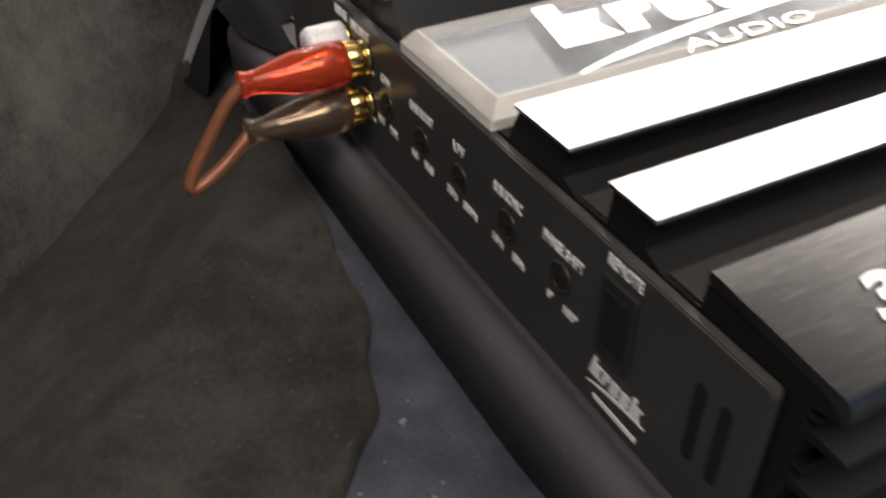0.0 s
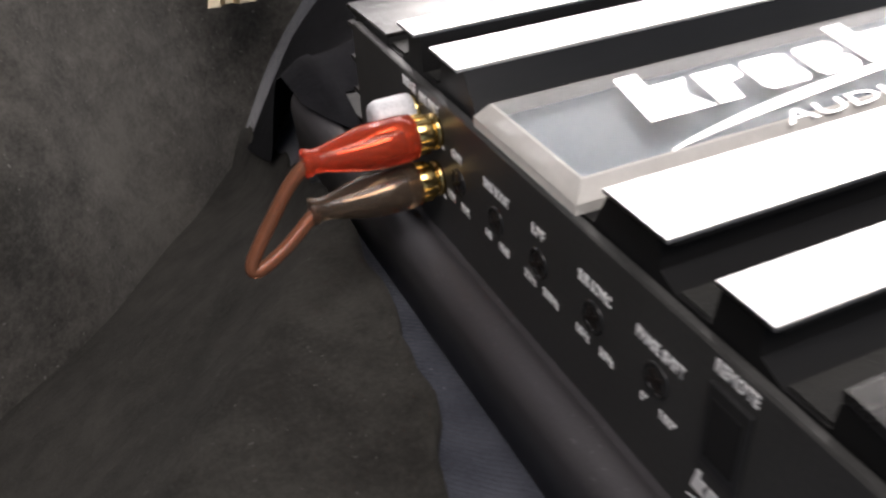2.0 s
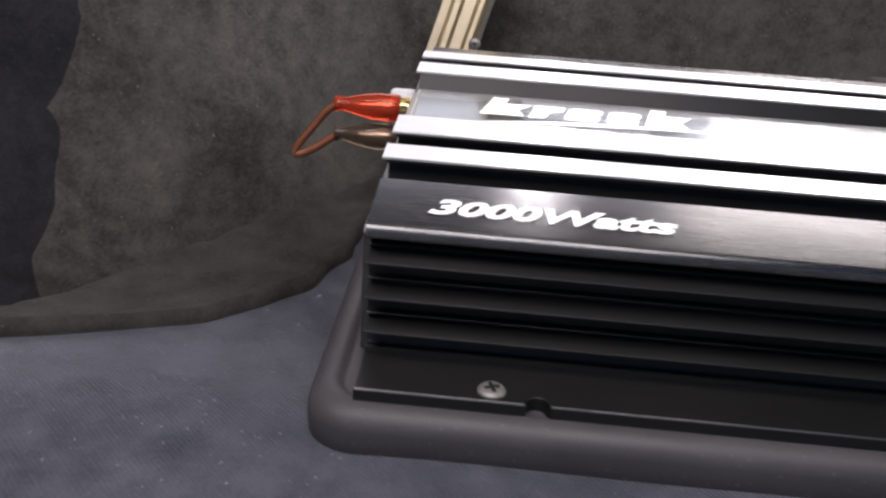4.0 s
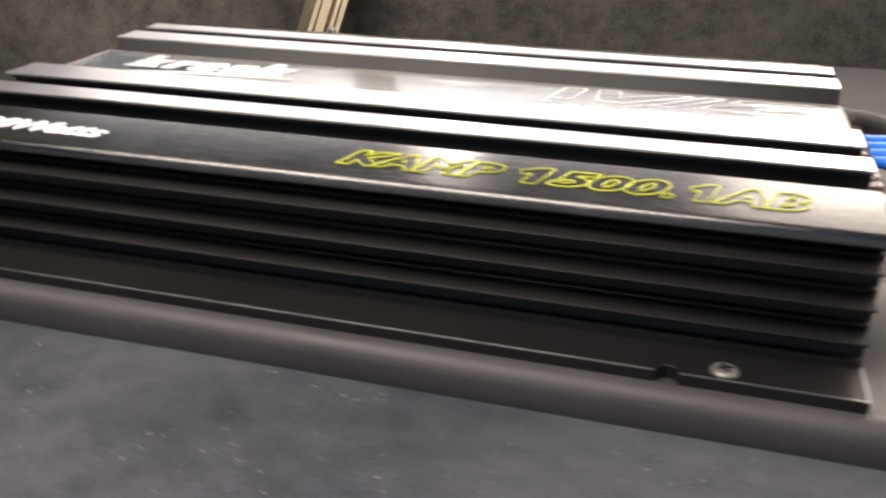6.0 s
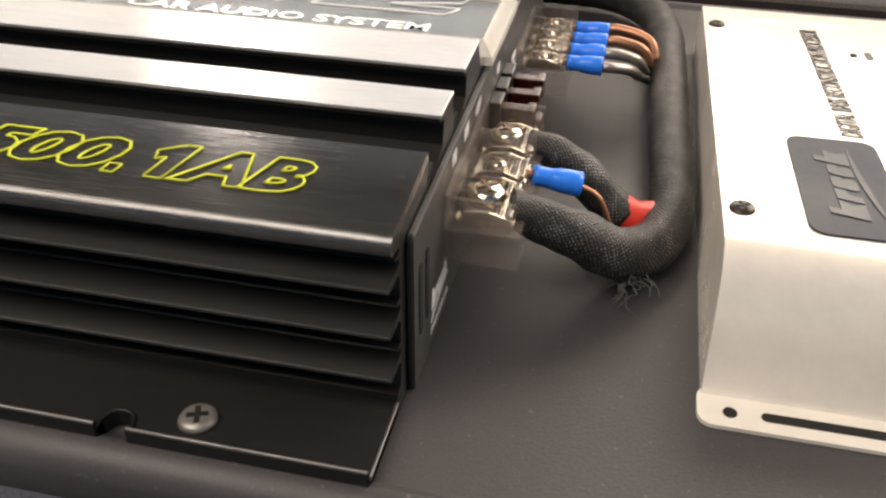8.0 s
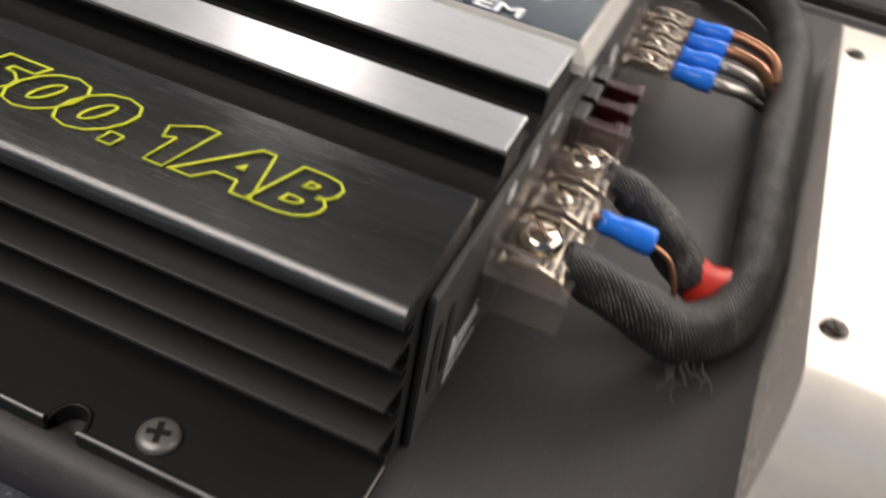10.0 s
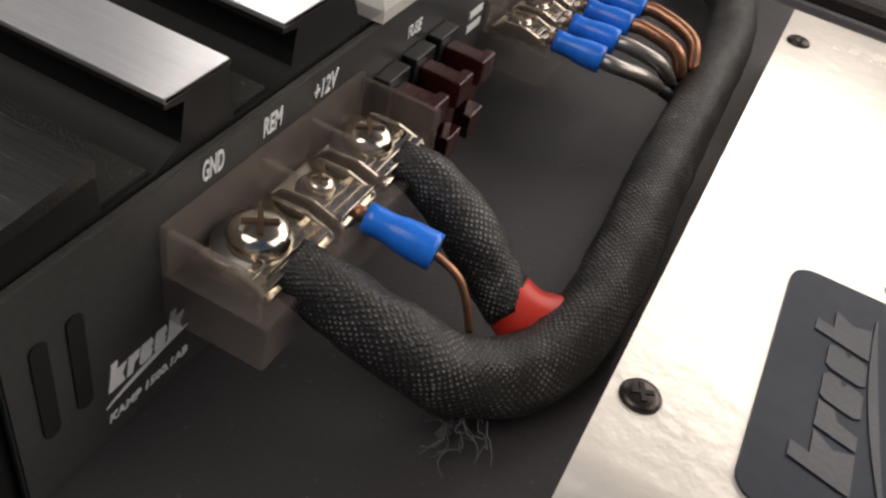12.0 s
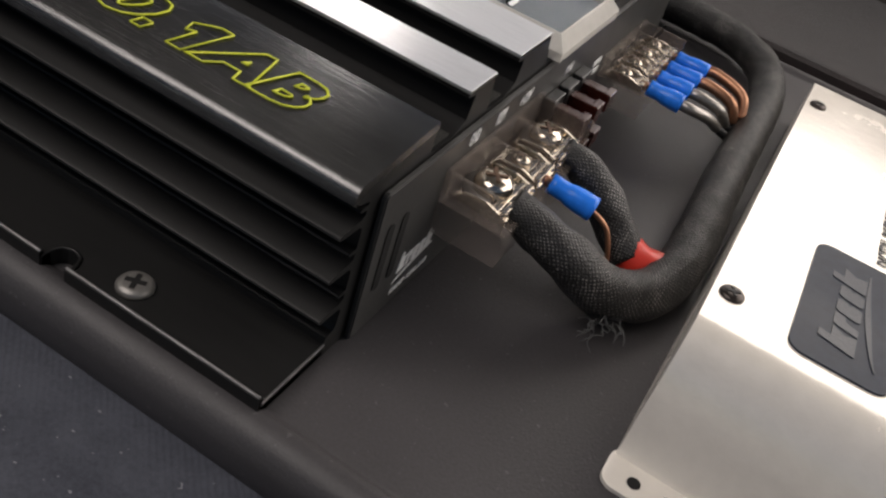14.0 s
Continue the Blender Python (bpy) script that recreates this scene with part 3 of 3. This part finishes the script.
# end panels
panel_outline = [(0.0125, 0.0), (0.0125, 0.046), (0.0135, 0.0472), (2 * MID - 0.0135, 0.0472), (2 * MID - 0.0125, 0.046), (2 * MID - 0.0125, 0.0)]
left_panel = part("control_panel", prism(panel_outline, 0.0, 0.0029, "x", None, 0.0004), M_PANEL, amp, "satin black control panel with white legends")
right_panel = part("terminal_panel", prism(panel_outline, RX + 0.0003, 0.4035, "x", None, 0.0004), M_PANEL, amp, "satin black terminal panel with white legends")


def legend(panel, body, y_start, y_end, z, h, shear=0.0, heavy=0.02):
    right = (0, 1, 0) if y_end > y_start else (0, -1, 0)
    x = 0.4035 if y_end > y_start else 0.0
    part("legend", letters(body, face((x, y_start, z), right, (0, 0, 1)), abs(y_end - y_start), h, shear, 0, heavy), M_PRINT, panel)


for body, a, b, z, h in (("BRIDGE", 0.2095, 0.1995, 0.0418, 0.0032), ("LINE INPUT", 0.1965, 0.1825, 0.0412, 0.0032), ("R", 0.1815, 0.1800, 0.0318, 0.0028),
                         ("L", 0.1815, 0.1800, 0.0150, 0.0028), ("GAIN", 0.1745, 0.1680, 0.0323, 0.0030), ("MIN", 0.1780, 0.1735, 0.0170, 0.0028),
                         ("MAX", 0.1690, 0.1635, 0.0170, 0.0028), ("BASS BOOST", 0.1540, 0.1395, 0.0330, 0.0031), ("0dB", 0.1535, 0.1495, 0.0175, 0.0027),
                         ("18dB", 0.1450, 0.1395, 0.0175, 0.0027), ("LPF", 0.1275, 0.1215, 0.0333, 0.0031), ("32Hz", 0.1310, 0.1250, 0.0178, 0.0027),
                         ("300Hz", 0.1215, 0.1140, 0.0178, 0.0027), ("SUB SONIC", 0.1060, 0.0925, 0.0332, 0.0032), ("10Hz", 0.1055, 0.1000, 0.0178, 0.0027),
                         ("50Hz", 0.0955, 0.0900, 0.0178, 0.0027), ("PHASE SHIFT", 0.0830, 0.0668, 0.0332, 0.0032), ("0\u00b0", 0.0795, 0.0770, 0.0180, 0.0027),
                         ("180\u00b0", 0.0725, 0.0670, 0.0180, 0.0027), ("REMOTE", 0.0590, 0.0475, 0.0425, 0.0032)):
    legend(left_panel, body, a, b, z, h)
for body, a, b, z, h in (("GND", 0.0545, 0.0600, 0.0415, 0.0042), ("REM", 0.0708, 0.0764, 0.0413, 0.0040), ("+12V", 0.0866, 0.0948, 0.0406, 0.0040), ("FUSE", 0.1238, 0.1300, 0.0380, 0.0032)):
    legend(right_panel, body, a, b, z, h, 0.1)
for k in range(2):
    part("legend_bar", box(0.4034, 0.4038, 0.1590, 0.1670, 0.0285 - 0.004 * k, 0.0305 - 0.004 * k), M_PRINT, right_panel)
plain_logo(face((0.0, 0.0605, 0.0065), (0, -1, 0), (0, 0, 1)), 0.0195, 0.0095, M_PRINT, left_panel)
part("legend_bar", box(-0.0002, 0.0001, 0.0420, 0.0580, 0.0030, 0.0045), M_PRINT, left_panel)
plain_logo(face((0.4035, 0.0305, 0.0085), (0, 1, 0), (0, 0, 1)), 0.0190, 0.0100, M_PRINT, right_panel)
legend(right_panel, "KAMP 1500.1AB", 0.0300, 0.0500, 0.0042, 0.0020, 0.2)
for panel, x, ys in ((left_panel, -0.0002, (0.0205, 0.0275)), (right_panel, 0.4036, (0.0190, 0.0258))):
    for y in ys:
        part("vent_slot", prism(rounded(y - 0.0016, y + 0.0016, 0.0140, 0.0355, 0.0015, 4), x, x + 0.0002, "x"), M_HOLE_SHADE, panel)


def trim_pot(y, z):
    m = face((0.0, y, z), (0, -1, 0), (0, 0, 1))
    ring = part("trim_pot", lathe([(0.0042, -0.0005), (0.0044, 0.0003), (0.0038, 0.0006), (0.0034, 0.0001), (0.0034, -0.0003), (0.0002, -0.0003)], m, 22), M_PLASTIC, left_panel, "recessed black trim screw")
    part("slot", cross(m @ pose(0, 0, 0.0004, 0, 0, 30), 0.0027, 0.0005, 0.0004), M_DARKSCREW, ring)


for y, z in ((0.1705, 0.0255), (0.1470, 0.0255), (0.1240, 0.0260), (0.0990, 0.0265), (0.0750, 0.0270)):
    trim_pot(y, z)
jack = part("remote_jack", box(-0.0012, 0.001, 0.0475, 0.0590, 0.0195, 0.0405, 0.0004), M_PLASTIC, left_panel, "black modular remote socket")
part("socket_hole", box(-0.0014, 0.0, 0.0492, 0.0573, 0.0225, 0.0375), M_HOLE_SHADE, jack)

# flange screws and the notches beside them
for x in (0.0475, 0.3570):
    for y in (-0.0135, 2 * MID + 0.0135):
        m = pose(x, y, 0.0046)
        s = part("flange_screw", pan_screw(m, 0.0048, 0.0020), M_SCREW, amp, "nickel cross-head screw")
        part("recess", cross(m @ pose(0, 0, 0.0017, 0, 0, 20), 0.0026, 0.0006, 0.0006), M_HOLE_SHADE, s)
for x in NOTCHES:
    arch = [(x - 0.0042, -0.0212, 0.0047), (x - 0.0042, -0.0185, 0.0047), (x - 0.0028, -0.0156, 0.0047), (x, -0.0146, 0.0047), (x + 0.0028, -0.0156, 0.0047), (x + 0.0042, -0.0185, 0.0047), (x + 0.0042, -0.0212, 0.0047)]
    part("notch_rim", tube(arch, 0.0006, 6, 4), M_SINK, amp)
for x0, x1 in ((LX, 0.0586), (0.0664, 0.3346), (0.3424, RX)):
    part("flange_lip", box(x0, x1, -0.0219, -0.0204, 0.0003, 0.0062, 0.0003), M_SINK, amp, "raised black lip along the flange")
    part("lip_highlight", box(x0 + 0.0002, x1 - 0.0002, -0.0216, -0.0209, 0.0061, 0.0066, 0.0002), M_EDGE_HIGHLIGHT, amp, "bright strip added as the highlight along the lip")
part("flange_end", box(RX - 0.0002, RX + 0.0006, -0.0212, 0.0030, 0.0036, 0.0050, 0.0003), M_EDGE_HIGHLIGHT, amp)

# ---- input leads at the control panel ----
def at_panel(y, z):
    return face((0.0, y, z), (0, -1, 0), (0, 0, 1))


for z in (0.0360, 0.0200):
    part("phono_socket", lathe([(0.0055, 0), (0.0055, 0.0015), (0.0042, 0.0018), (0.0042, 0.007), (0.001, 0.007)], at_panel(0.1850, z)), M_GOLD, left_panel, "gold-plated phono socket")
part("phono_socket", lathe([(0.0055, 0), (0.0055, 0.0015), (0.0042, 0.0018), (0.0042, 0.007), (0.001, 0.007)], at_panel(0.2010, 0.0355)), M_GOLD, left_panel)
solo("dust_cap", lathe([(0.0062, 0.0016), (0.0064, 0.004), (0.0062, 0.0125), (0.0054, 0.0142), (0.003, 0.0148), (0.0002, 0.0149)], at_panel(0.2010, 0.0355)), M_CAP,
     "milky white plastic cap on a phono socket", "cap", smooth=True)


def phono_plug(y, z, material, label):
    m = at_panel(y, z)
    plug = thing("phono_plug", (-0.01, y, z), label, "plug", "phono plugs at the control panel")
    part("collar", lathe([(0.0052, 0.0020), (0.0056, 0.0030), (0.0056, 0.0075), (0.0050, 0.0085), (0.003, 0.0085)], m), M_GOLD, plug, "gold-plated collar")
    for k in range(12):
        a = 2 * math.pi * k / 12
        part("rib", box(-0.0072, -0.0034, y + 0.0055 * math.cos(a) - 0.0005, y + 0.0055 * math.cos(a) + 0.0005, z + 0.0055 * math.sin(a) - 0.0005, z + 0.0055 * math.sin(a) + 0.0005), M_GOLD, plug)
    part("boot", lathe([(0.0045, 0.0075), (0.0068, 0.0078), (0.0071, 0.0110), (0.0070, 0.0200), (0.0066, 0.0240), (0.0052, 0.0300), (0.0038, 0.0350), (0.0035, 0.0385), (0.0042, 0.0400), (0.0042, 0.0412), (0.0024, 0.0414)], m), material, plug)
    part("solder_core", lathe([(0.0015, 0.008), (0.0036, 0.012), (0.0034, 0.018), (0.0016, 0.026), (0.0014, 0.040)], m), M_NICKEL, plug, "metal core inside the clear boot")
    return plug


phono_plug(0.1850, 0.0360, M_REDCLEAR, "red translucent phono plug on the upper input socket")
phono_plug(0.1850, 0.0200, M_DARKCLEAR, "smoked translucent phono plug on the lower input socket")
lead = thing("phono_lead", (-0.05, 0.185, 0.0), "copper-coloured clear-jacketed lead looping between two plugs", "cable")
loop = [(-0.0400, 0.1850, 0.0360), (-0.0460, 0.1845, 0.0310), (-0.0540, 0.1830, 0.0210), (-0.0612, 0.1810, 0.0110), (-0.0600, 0.1805, 0.0080), (-0.0510, 0.1820, 0.0120), (-0.0400, 0.1850, 0.0195)]
part("jacket", tube(loop, 0.0021, 12, 8, None, 0.06), M_JACKET, lead, "brown translucent jacket")
part("core", tube(loop, 0.0012, 8, 8), M_COPPER, lead, "stranded copper core")

# ---- terminal blocks ----
def terminal_block(y0, walls, z0, top, cells, label, deck):
    blk = thing("terminal_block", (0.413, y0, z0), label, "terminal block", "terminal blocks")
    yl = walls[-1] + 0.0014
    base = z0 + deck
    part("base", box(0.4037, 0.4240, y0, yl, z0, base, 0.0004), M_SMOKE, blk, "smoky clear plastic base")
    part("back_wall", box(0.4037, 0.4050, y0, yl, base, top, 0.0002), M_SMOKE, blk)
    for y in walls:
        part("divider", box(0.4050, 0.4225, y, y + 0.0014, base, top - 0.0008, 0.0003), M_SMOKE, blk, "clear divider wall")
    for yc, r, half in cells:
        part("contact_plate", box(0.4058, 0.4215, yc - half, yc + half, base, base + 0.0012, 0.0003), M_NICKEL, blk, "nickel contact plate")
        m = pose(0.4125, yc, base + 0.0012)
        for side in (-1, 1):
            edge = yc + side * half
            wing = [(0.4062, base + 0.0010), (0.4216, base + 0.0010), (0.4208, base + 0.0022), (0.4150, base + 0.0040), (0.4085, base + 0.0036)]
            part("clamp_wing", prism(wing, min(edge, edge - side * 0.0011), max(edge, edge - side * 0.0011), "y", None, 0.0003), M_NICKEL, blk, "bent nickel wing beside the screw")
        washer = part("washer", lathe([(r * 1.45, 0), (r * 1.45, 0.0008), (r * 0.3, 0.0009)], m), M_SCREW, blk)
        head = part("clamp_screw", pan_screw(m @ pose(0, 0, 0.0008), r, r * 0.80), M_NICKEL, blk, "bright cross-head clamp screw")
        part("recess", cross(m @ pose(0, 0, 0.0008 + r * 0.74, 0, 0, 35), r * 0.56, r * 0.09, r * 0.12), M_RECESS_REFLECTION, head)
        for k in range(3):
            part("contact_tab", box(0.4150 + 0.0022 * k, 0.4165 + 0.0022 * k, yc - half * 0.9, yc + half * 0.9, base + 0.001, base + 0.0022 + 0.0005 * k, 0.0002), M_NICKEL, blk)
    return blk


terminal_block(0.0440, (0.0440, 0.0680, 0.0835, 0.1025), 0.0188, 0.0398, ((0.0582, 0.0057, 0.0100), (0.0765, 0.0030, 0.0062), (0.0938, 0.0052, 0.0084)), "smoky clear power terminal block with three screw cells", 0.0104)
terminal_block(0.1690, (0.1690, 0.1815, 0.1935, 0.2055, 0.2175), 0.0125, 0.0300, ((0.1760, 0.0030, 0.0045), (0.1882, 0.0030, 0.0045), (0.2002, 0.0030, 0.0045), (0.2122, 0.0030, 0.0045)), "smoky clear speaker terminal block with four screw cells", 0.0092)

# ---- fuses ----
for y in (0.1135, 0.1255, 0.1375):
    fuse = thing("blade_fuse", (0.410, y, 0.012), "dark red blade fuse in a black holder on the terminal panel", "fuse", "fuses")
    part("holder", box(0.4036, 0.4075, y - 0.0032, y + 0.0062, 0.0110, 0.0350, 0.0004), M_PLASTIC, fuse, "black fuse holder")
    part("body", box(0.4075, 0.4160, y - 0.0010, y + 0.0040, 0.0120, 0.0325, 0.0005), M_FUSE, fuse, "dark red translucent body")
    part("cap_edge", box(0.4155, 0.4182, y - 0.0020, y + 0.0050, 0.0115, 0.0180, 0.0004), M_FUSE, fuse)
    part("cap_edge", box(0.4155, 0.4182, y - 0.0020, y + 0.0050, 0.0265, 0.0330, 0.0004), M_FUSE, fuse)

# ---- power cables ----
def crimp(start, end, r, label, group):
    a, b = Vector(start), Vector(end)
    d = b - a
    sleeve = thing("crimp_sleeve", start, label, "crimp", group)
    part("tube", tube([a, a + d * 0.34, a + d * 0.5, a + d * 0.72, b], [r * 0.82, r * 0.80, r * 0.92, r, r], 18, 3), M_BLUE, sleeve)
    part("mouth", tube([b - d * 0.06, b + d * 0.012], r * 0.72, 14, 1), M_HOLE_SHADE, sleeve)
    part("tongue", tube([a - d * 0.22, a + d * 0.05], r * 0.42, 8, 1), M_COPPER, sleeve, "copper strands entering the terminal")
    return sleeve


crimp((0.4228, 0.0765, 0.0300), (0.4368, 0.0786, 0.0276), 0.0037, "bright blue crimp sleeve on the thin remote wire", "")
solo("remote_wire", tube([(0.4350, 0.0786, 0.0276), (0.4415, 0.0790, 0.0245), (0.4445, 0.0788, 0.0200), (0.4470, 0.0785, 0.0130)], 0.0008, 8, 8), M_COPPER, "thin bare copper remote wire", "wire")

ground = thing("ground_cable", (0.45, 0.065, 0.0), "thick black braided ground cable looping beside the silver box", "cable")
part("sleeve", tube([(0.4185, 0.0575, 0.0300), (0.4285, 0.0590, 0.0262), (0.4390, 0.0615, 0.0208), (0.4495, 0.0675, 0.0130), (0.4590, 0.0790, 0.0092), (0.4645, 0.0955, 0.0092), (0.4652, 0.1180, 0.0096),
                     (0.4635, 0.1500, 0.0105), (0.4620, 0.2000, 0.0110), (0.4600, 0.2450, 0.0110), (0.4530, 0.2750, 0.0105), (0.4400, 0.2920, 0.0100), (0.4200, 0.3000, 0.0100), (0.36, 0.303, 0.010)],
                    [0.0052, 0.0062, 0.0072, 0.0076, 0.0076, 0.0075, 0.0076, 0.0076, 0.0076, 0.0076, 0.0076, 0.0076, 0.0076, 0.0076], 20, 10, None, 0.10), M_BRAID, ground)
supply = thing("supply_cable", (0.44, 0.1, 0.0), "thick black braided supply cable with a red heat-shrink band", "cable")
part("sleeve", tube([(0.4185, 0.0945, 0.0305), (0.4265, 0.0955, 0.0280), (0.4360, 0.0955, 0.0215), (0.4440, 0.0940, 0.0145), (0.4510, 0.0915, 0.0098)], [0.0042, 0.0056, 0.0064, 0.0062, 0.0056], 18, 9, None, 0.10), M_BRAID, supply)
part("heat_shrink", tube([(0.4488, 0.0930, 0.0112), (0.4540, 0.0925, 0.0090), (0.4590, 0.0945, 0.0078), (0.4640, 0.0990, 0.0072)], [0.0060, 0.0064, 0.0066, 0.0062], 18, 8, None, 0.08), M_SHRINK, supply, "red heat-shrink band")


def fray():
    rng = random.Random(4)
    bm = bmesh.new()
    for k in range(15):
        p = Vector((0.4550 + rng.uniform(-0.004, 0.004), 0.0630 + rng.uniform(-0.002, 0.002), 0.0085 + rng.uniform(-0.003, 0.002)))
        pts = [p.copy()]
        for j in range(4):
            p = p + Vector((rng.uniform(-0.0022, 0.0022), rng.uniform(-0.0028, 0.0004), rng.uniform(-0.0022, 0.0010)))
            p.z = max(p.z, 0.0006)
            pts.append(p.copy())
        tube(pts, 0.00016, 4, 4, bm)
    return bm


tagged(part("frayed_braid", fray(), M_LINT, ground, "frayed grey braid ends"), kind="stuff")

# ---- speaker leads ----
for k, (y, metal) in enumerate(((0.1760, M_TINNED), (0.1882, M_TINNED), (0.2002, M_COPPER), (0.2122, M_COPPER))):
    crimp((0.4225, y, 0.0235), (0.4360, y + 0.001, 0.0228), 0.0037, "bright blue crimp sleeve on a speaker lead", "speaker lead crimps")
    reach = 0.4480 + 0.002 * k
    wire = thing("speaker_lead", (0.437, y, 0.0), "clear-jacketed speaker lead with bright strands bending down behind the loop", "wire", "speaker leads")
    meet = 0.1990 + 0.35 * (y - 0.194)
    way = [(0.4340, y + 0.001, 0.0228), (0.4400, y + 0.0010, 0.0226 + 0.0006 * k), (reach - 0.0015, y * 0.6 + meet * 0.4, 0.0198 + 0.0008 * k), (reach + 0.0022, meet, 0.0135 + 0.0006 * k)]
    part("lead_core", tube(way, 0.0021, 12, 8, None, 0.05), metal, wire)
    part("jacket", tube([way[-1], (0.4570, meet + 0.0020, 0.0100), (0.4590, meet + 0.0040, 0.0060)], 0.0017, 12, 6), M_LEAD_SHADE, wire, "blackened lead end running down to the board, imitating shade")

# ---- silver processor box ----
BX0, BX1 = 0.4745, 0.640
unit = thing("processor_box", (0.55, 0.14, 0.0), "pearl silver bass processor box with a navy badge on the board", "processor")


def lid_z(y):
    return 0.0367 - 0.071 * (y - 0.055)


bend = [((1 - t) ** 2 * 0.0300 + 2 * t * (1 - t) * 0.0345 + t * t * 0.0470, (1 - t) ** 2 * 0.0120 + 2 * t * (1 - t) * 0.0372 + t * t * lid_z(0.047)) for t in np.linspace(0, 1, 12)]
lid_pts = [(0.0270, 0.0014), (0.0275, 0.0030), *bend, (0.2560, lid_z(0.256)), (0.2580, lid_z(0.258) - 0.002), (0.2590, 0.0)]
part("lid", prism(lid_pts + [(0.0270, 0.0)], BX0, BX1, "x", None, 0.0), M_BOX, unit, "pearl silver folded metal lid", "auto")


def foot():
    bm = bmesh.new()
    outer = rounded(BX0 - 0.001, BX1, 0.0165, 0.0300, 0.004, 5)
    return prism(outer, 0.0002, 0.0014, "z", bm)


fl = part("mounting_foot", foot(), M_BOX, unit, "silver mounting flange with a hole and a slot")
part("screw_hole", prism([(0.4815 + 0.0018 * math.cos(a), 0.0215 + 0.0018 * math.sin(a)) for a in np.linspace(0, 6.0, 16)], 0.0013, 0.0016, "z"), M_HOLE_SHADE, fl)
part("slot", prism(rounded(0.4890, 0.5300, 0.0203, 0.0232, 0.0014, 4), 0.0013, 0.0016, "z"), M_HOLE_SHADE, fl)

LID_UP = Vector((0, 1, -0.071)).normalized()


def on_lid(x, y, lift=0.0002):
    """A pose on the lid whose x runs towards the back and whose y points to the amplifier."""
    return face((x, y, lid_z(y) + lift), LID_UP, (-1, 0, 0))


def lid_plate(outline, lift, depth):
    mine = prism(outline, 0, depth, "z")
    for v in mine.verts:
        v.co.z += lid_z(v.co.y) + lift
    return mine


badge_outline = rounded(0.4955, 0.5210, 0.0520, 0.1140, 0.0045, 5)
badge = part("badge", lid_plate([(x, y) for x, y in badge_outline], 0.0001, 0.0006), M_BADGE, unit, "navy blue badge with rounded corners")
plain_logo(on_lid(0.5165, 0.0610, 0.0008), 0.044, 0.0155, M_BADGELOGO, badge)
part("lettering", letters("DIGITAL BASS RECONSTRUCTION PROCESSOR", on_lid(0.5195, 0.1185), 0.1130, 0.0068, 0.1, 0, 0.01), M_INK, unit, "tall narrow black lettering")
part("lettering", letters("ILLEGAL BASS", on_lid(0.5345, 0.0630), 0.0520, 0.0052, 0.2, 0, 0.0), M_INK, unit)
part("indicator", lathe([(0.0013, 0), (0.0013, 0.0006), (0.0002, 0.001)], pose(0.5295, 0.2020, lid_z(0.202))), M_INK, unit)
part("legend_bar", lid_plate([(0.534, 0.199), (0.5365, 0.199), (0.5365, 0.207), (0.534, 0.207)], 0.0001, 0.0002), M_BADGELOGO, unit)
for y in (0.062, 0.104, 0.146):
    m = pose(0.5560, y, lid_z(y))
    part("knob_ring", lathe([(0.0085, 0.0001), (0.0100, 0.0001), (0.0100, 0.0004), (0.0072, 0.0004), (0.0072, 0.0001)], m, 28), M_INK, unit)
    knob = part("knob", lathe([(0.0050, 0), (0.0050, 0.0080), (0.0045, 0.0088), (0.0002, 0.0088)], m, 24), M_PLASTIC, unit, "black rotary knob")
for x, y in ((0.4795, 0.2285), (0.4795, 0.0610), (0.635, 0.2285), (0.635, 0.0610)):
    m = pose(x, y, lid_z(y))
    s = part("lid_screw", pan_screw(m, 0.0034, 0.0014), M_DARKSCREW, unit, "blackened cross-head screw")
    part("recess", cross(m @ pose(0, 0, 0.0012, 0, 0, 25), 0.0018, 0.0004, 0.0004), M_HOLE_SHADE, s)

# ---- bracket by the seat back ----
bracket = thing("seat_bracket", (0.02, 0.44, -0.002), "champagne metal channel bracket standing against the lining", "bracket")
sect = [(0.0, 0.0), (0.0, 0.0035), (0.006, 0.0045), (0.009, 0.0015), (0.013, 0.0015), (0.016, 0.0050), (0.024, 0.0050), (0.027, 0.0015), (0.030, 0.0015), (0.033, 0.0045), (0.037, 0.0035), (0.037, 0.0)]


def channel():
    bm = bmesh.new()
    rows = [[bm.verts.new((-0.0165 + 1.07 * x + 0.28 * (z - 0.005), 0.443 - d + 0.28 * (z + 0.02), z)) for x, d in sect] for z in (-0.002, 0.06, 0.12, 0.2)]
    for a, b in zip(rows, rows[1:]):
        for k in range(len(sect)):
            bm.faces.new((a[k], a[(k + 1) % len(sect)], b[(k + 1) % len(sect)], b[k]))
    bm.faces.new(rows[0]), bm.faces.new(rows[-1])
    return bm


part("channel", channel(), M_BRASS, bracket)
m = face((0.0215, 0.4425, 0.0130), (1, 0, 0), (0, 0.28, 1))
bs = part("bracket_screw", pan_screw(m, 0.0048, 0.0030), M_SCREW, bracket, "round-headed steel screw")
part("recess", cross(m @ pose(0, 0, 0.0026, 0, 0, 15), 0.0025, 0.0005, 0.0006), M_HOLE_SHADE, bs)
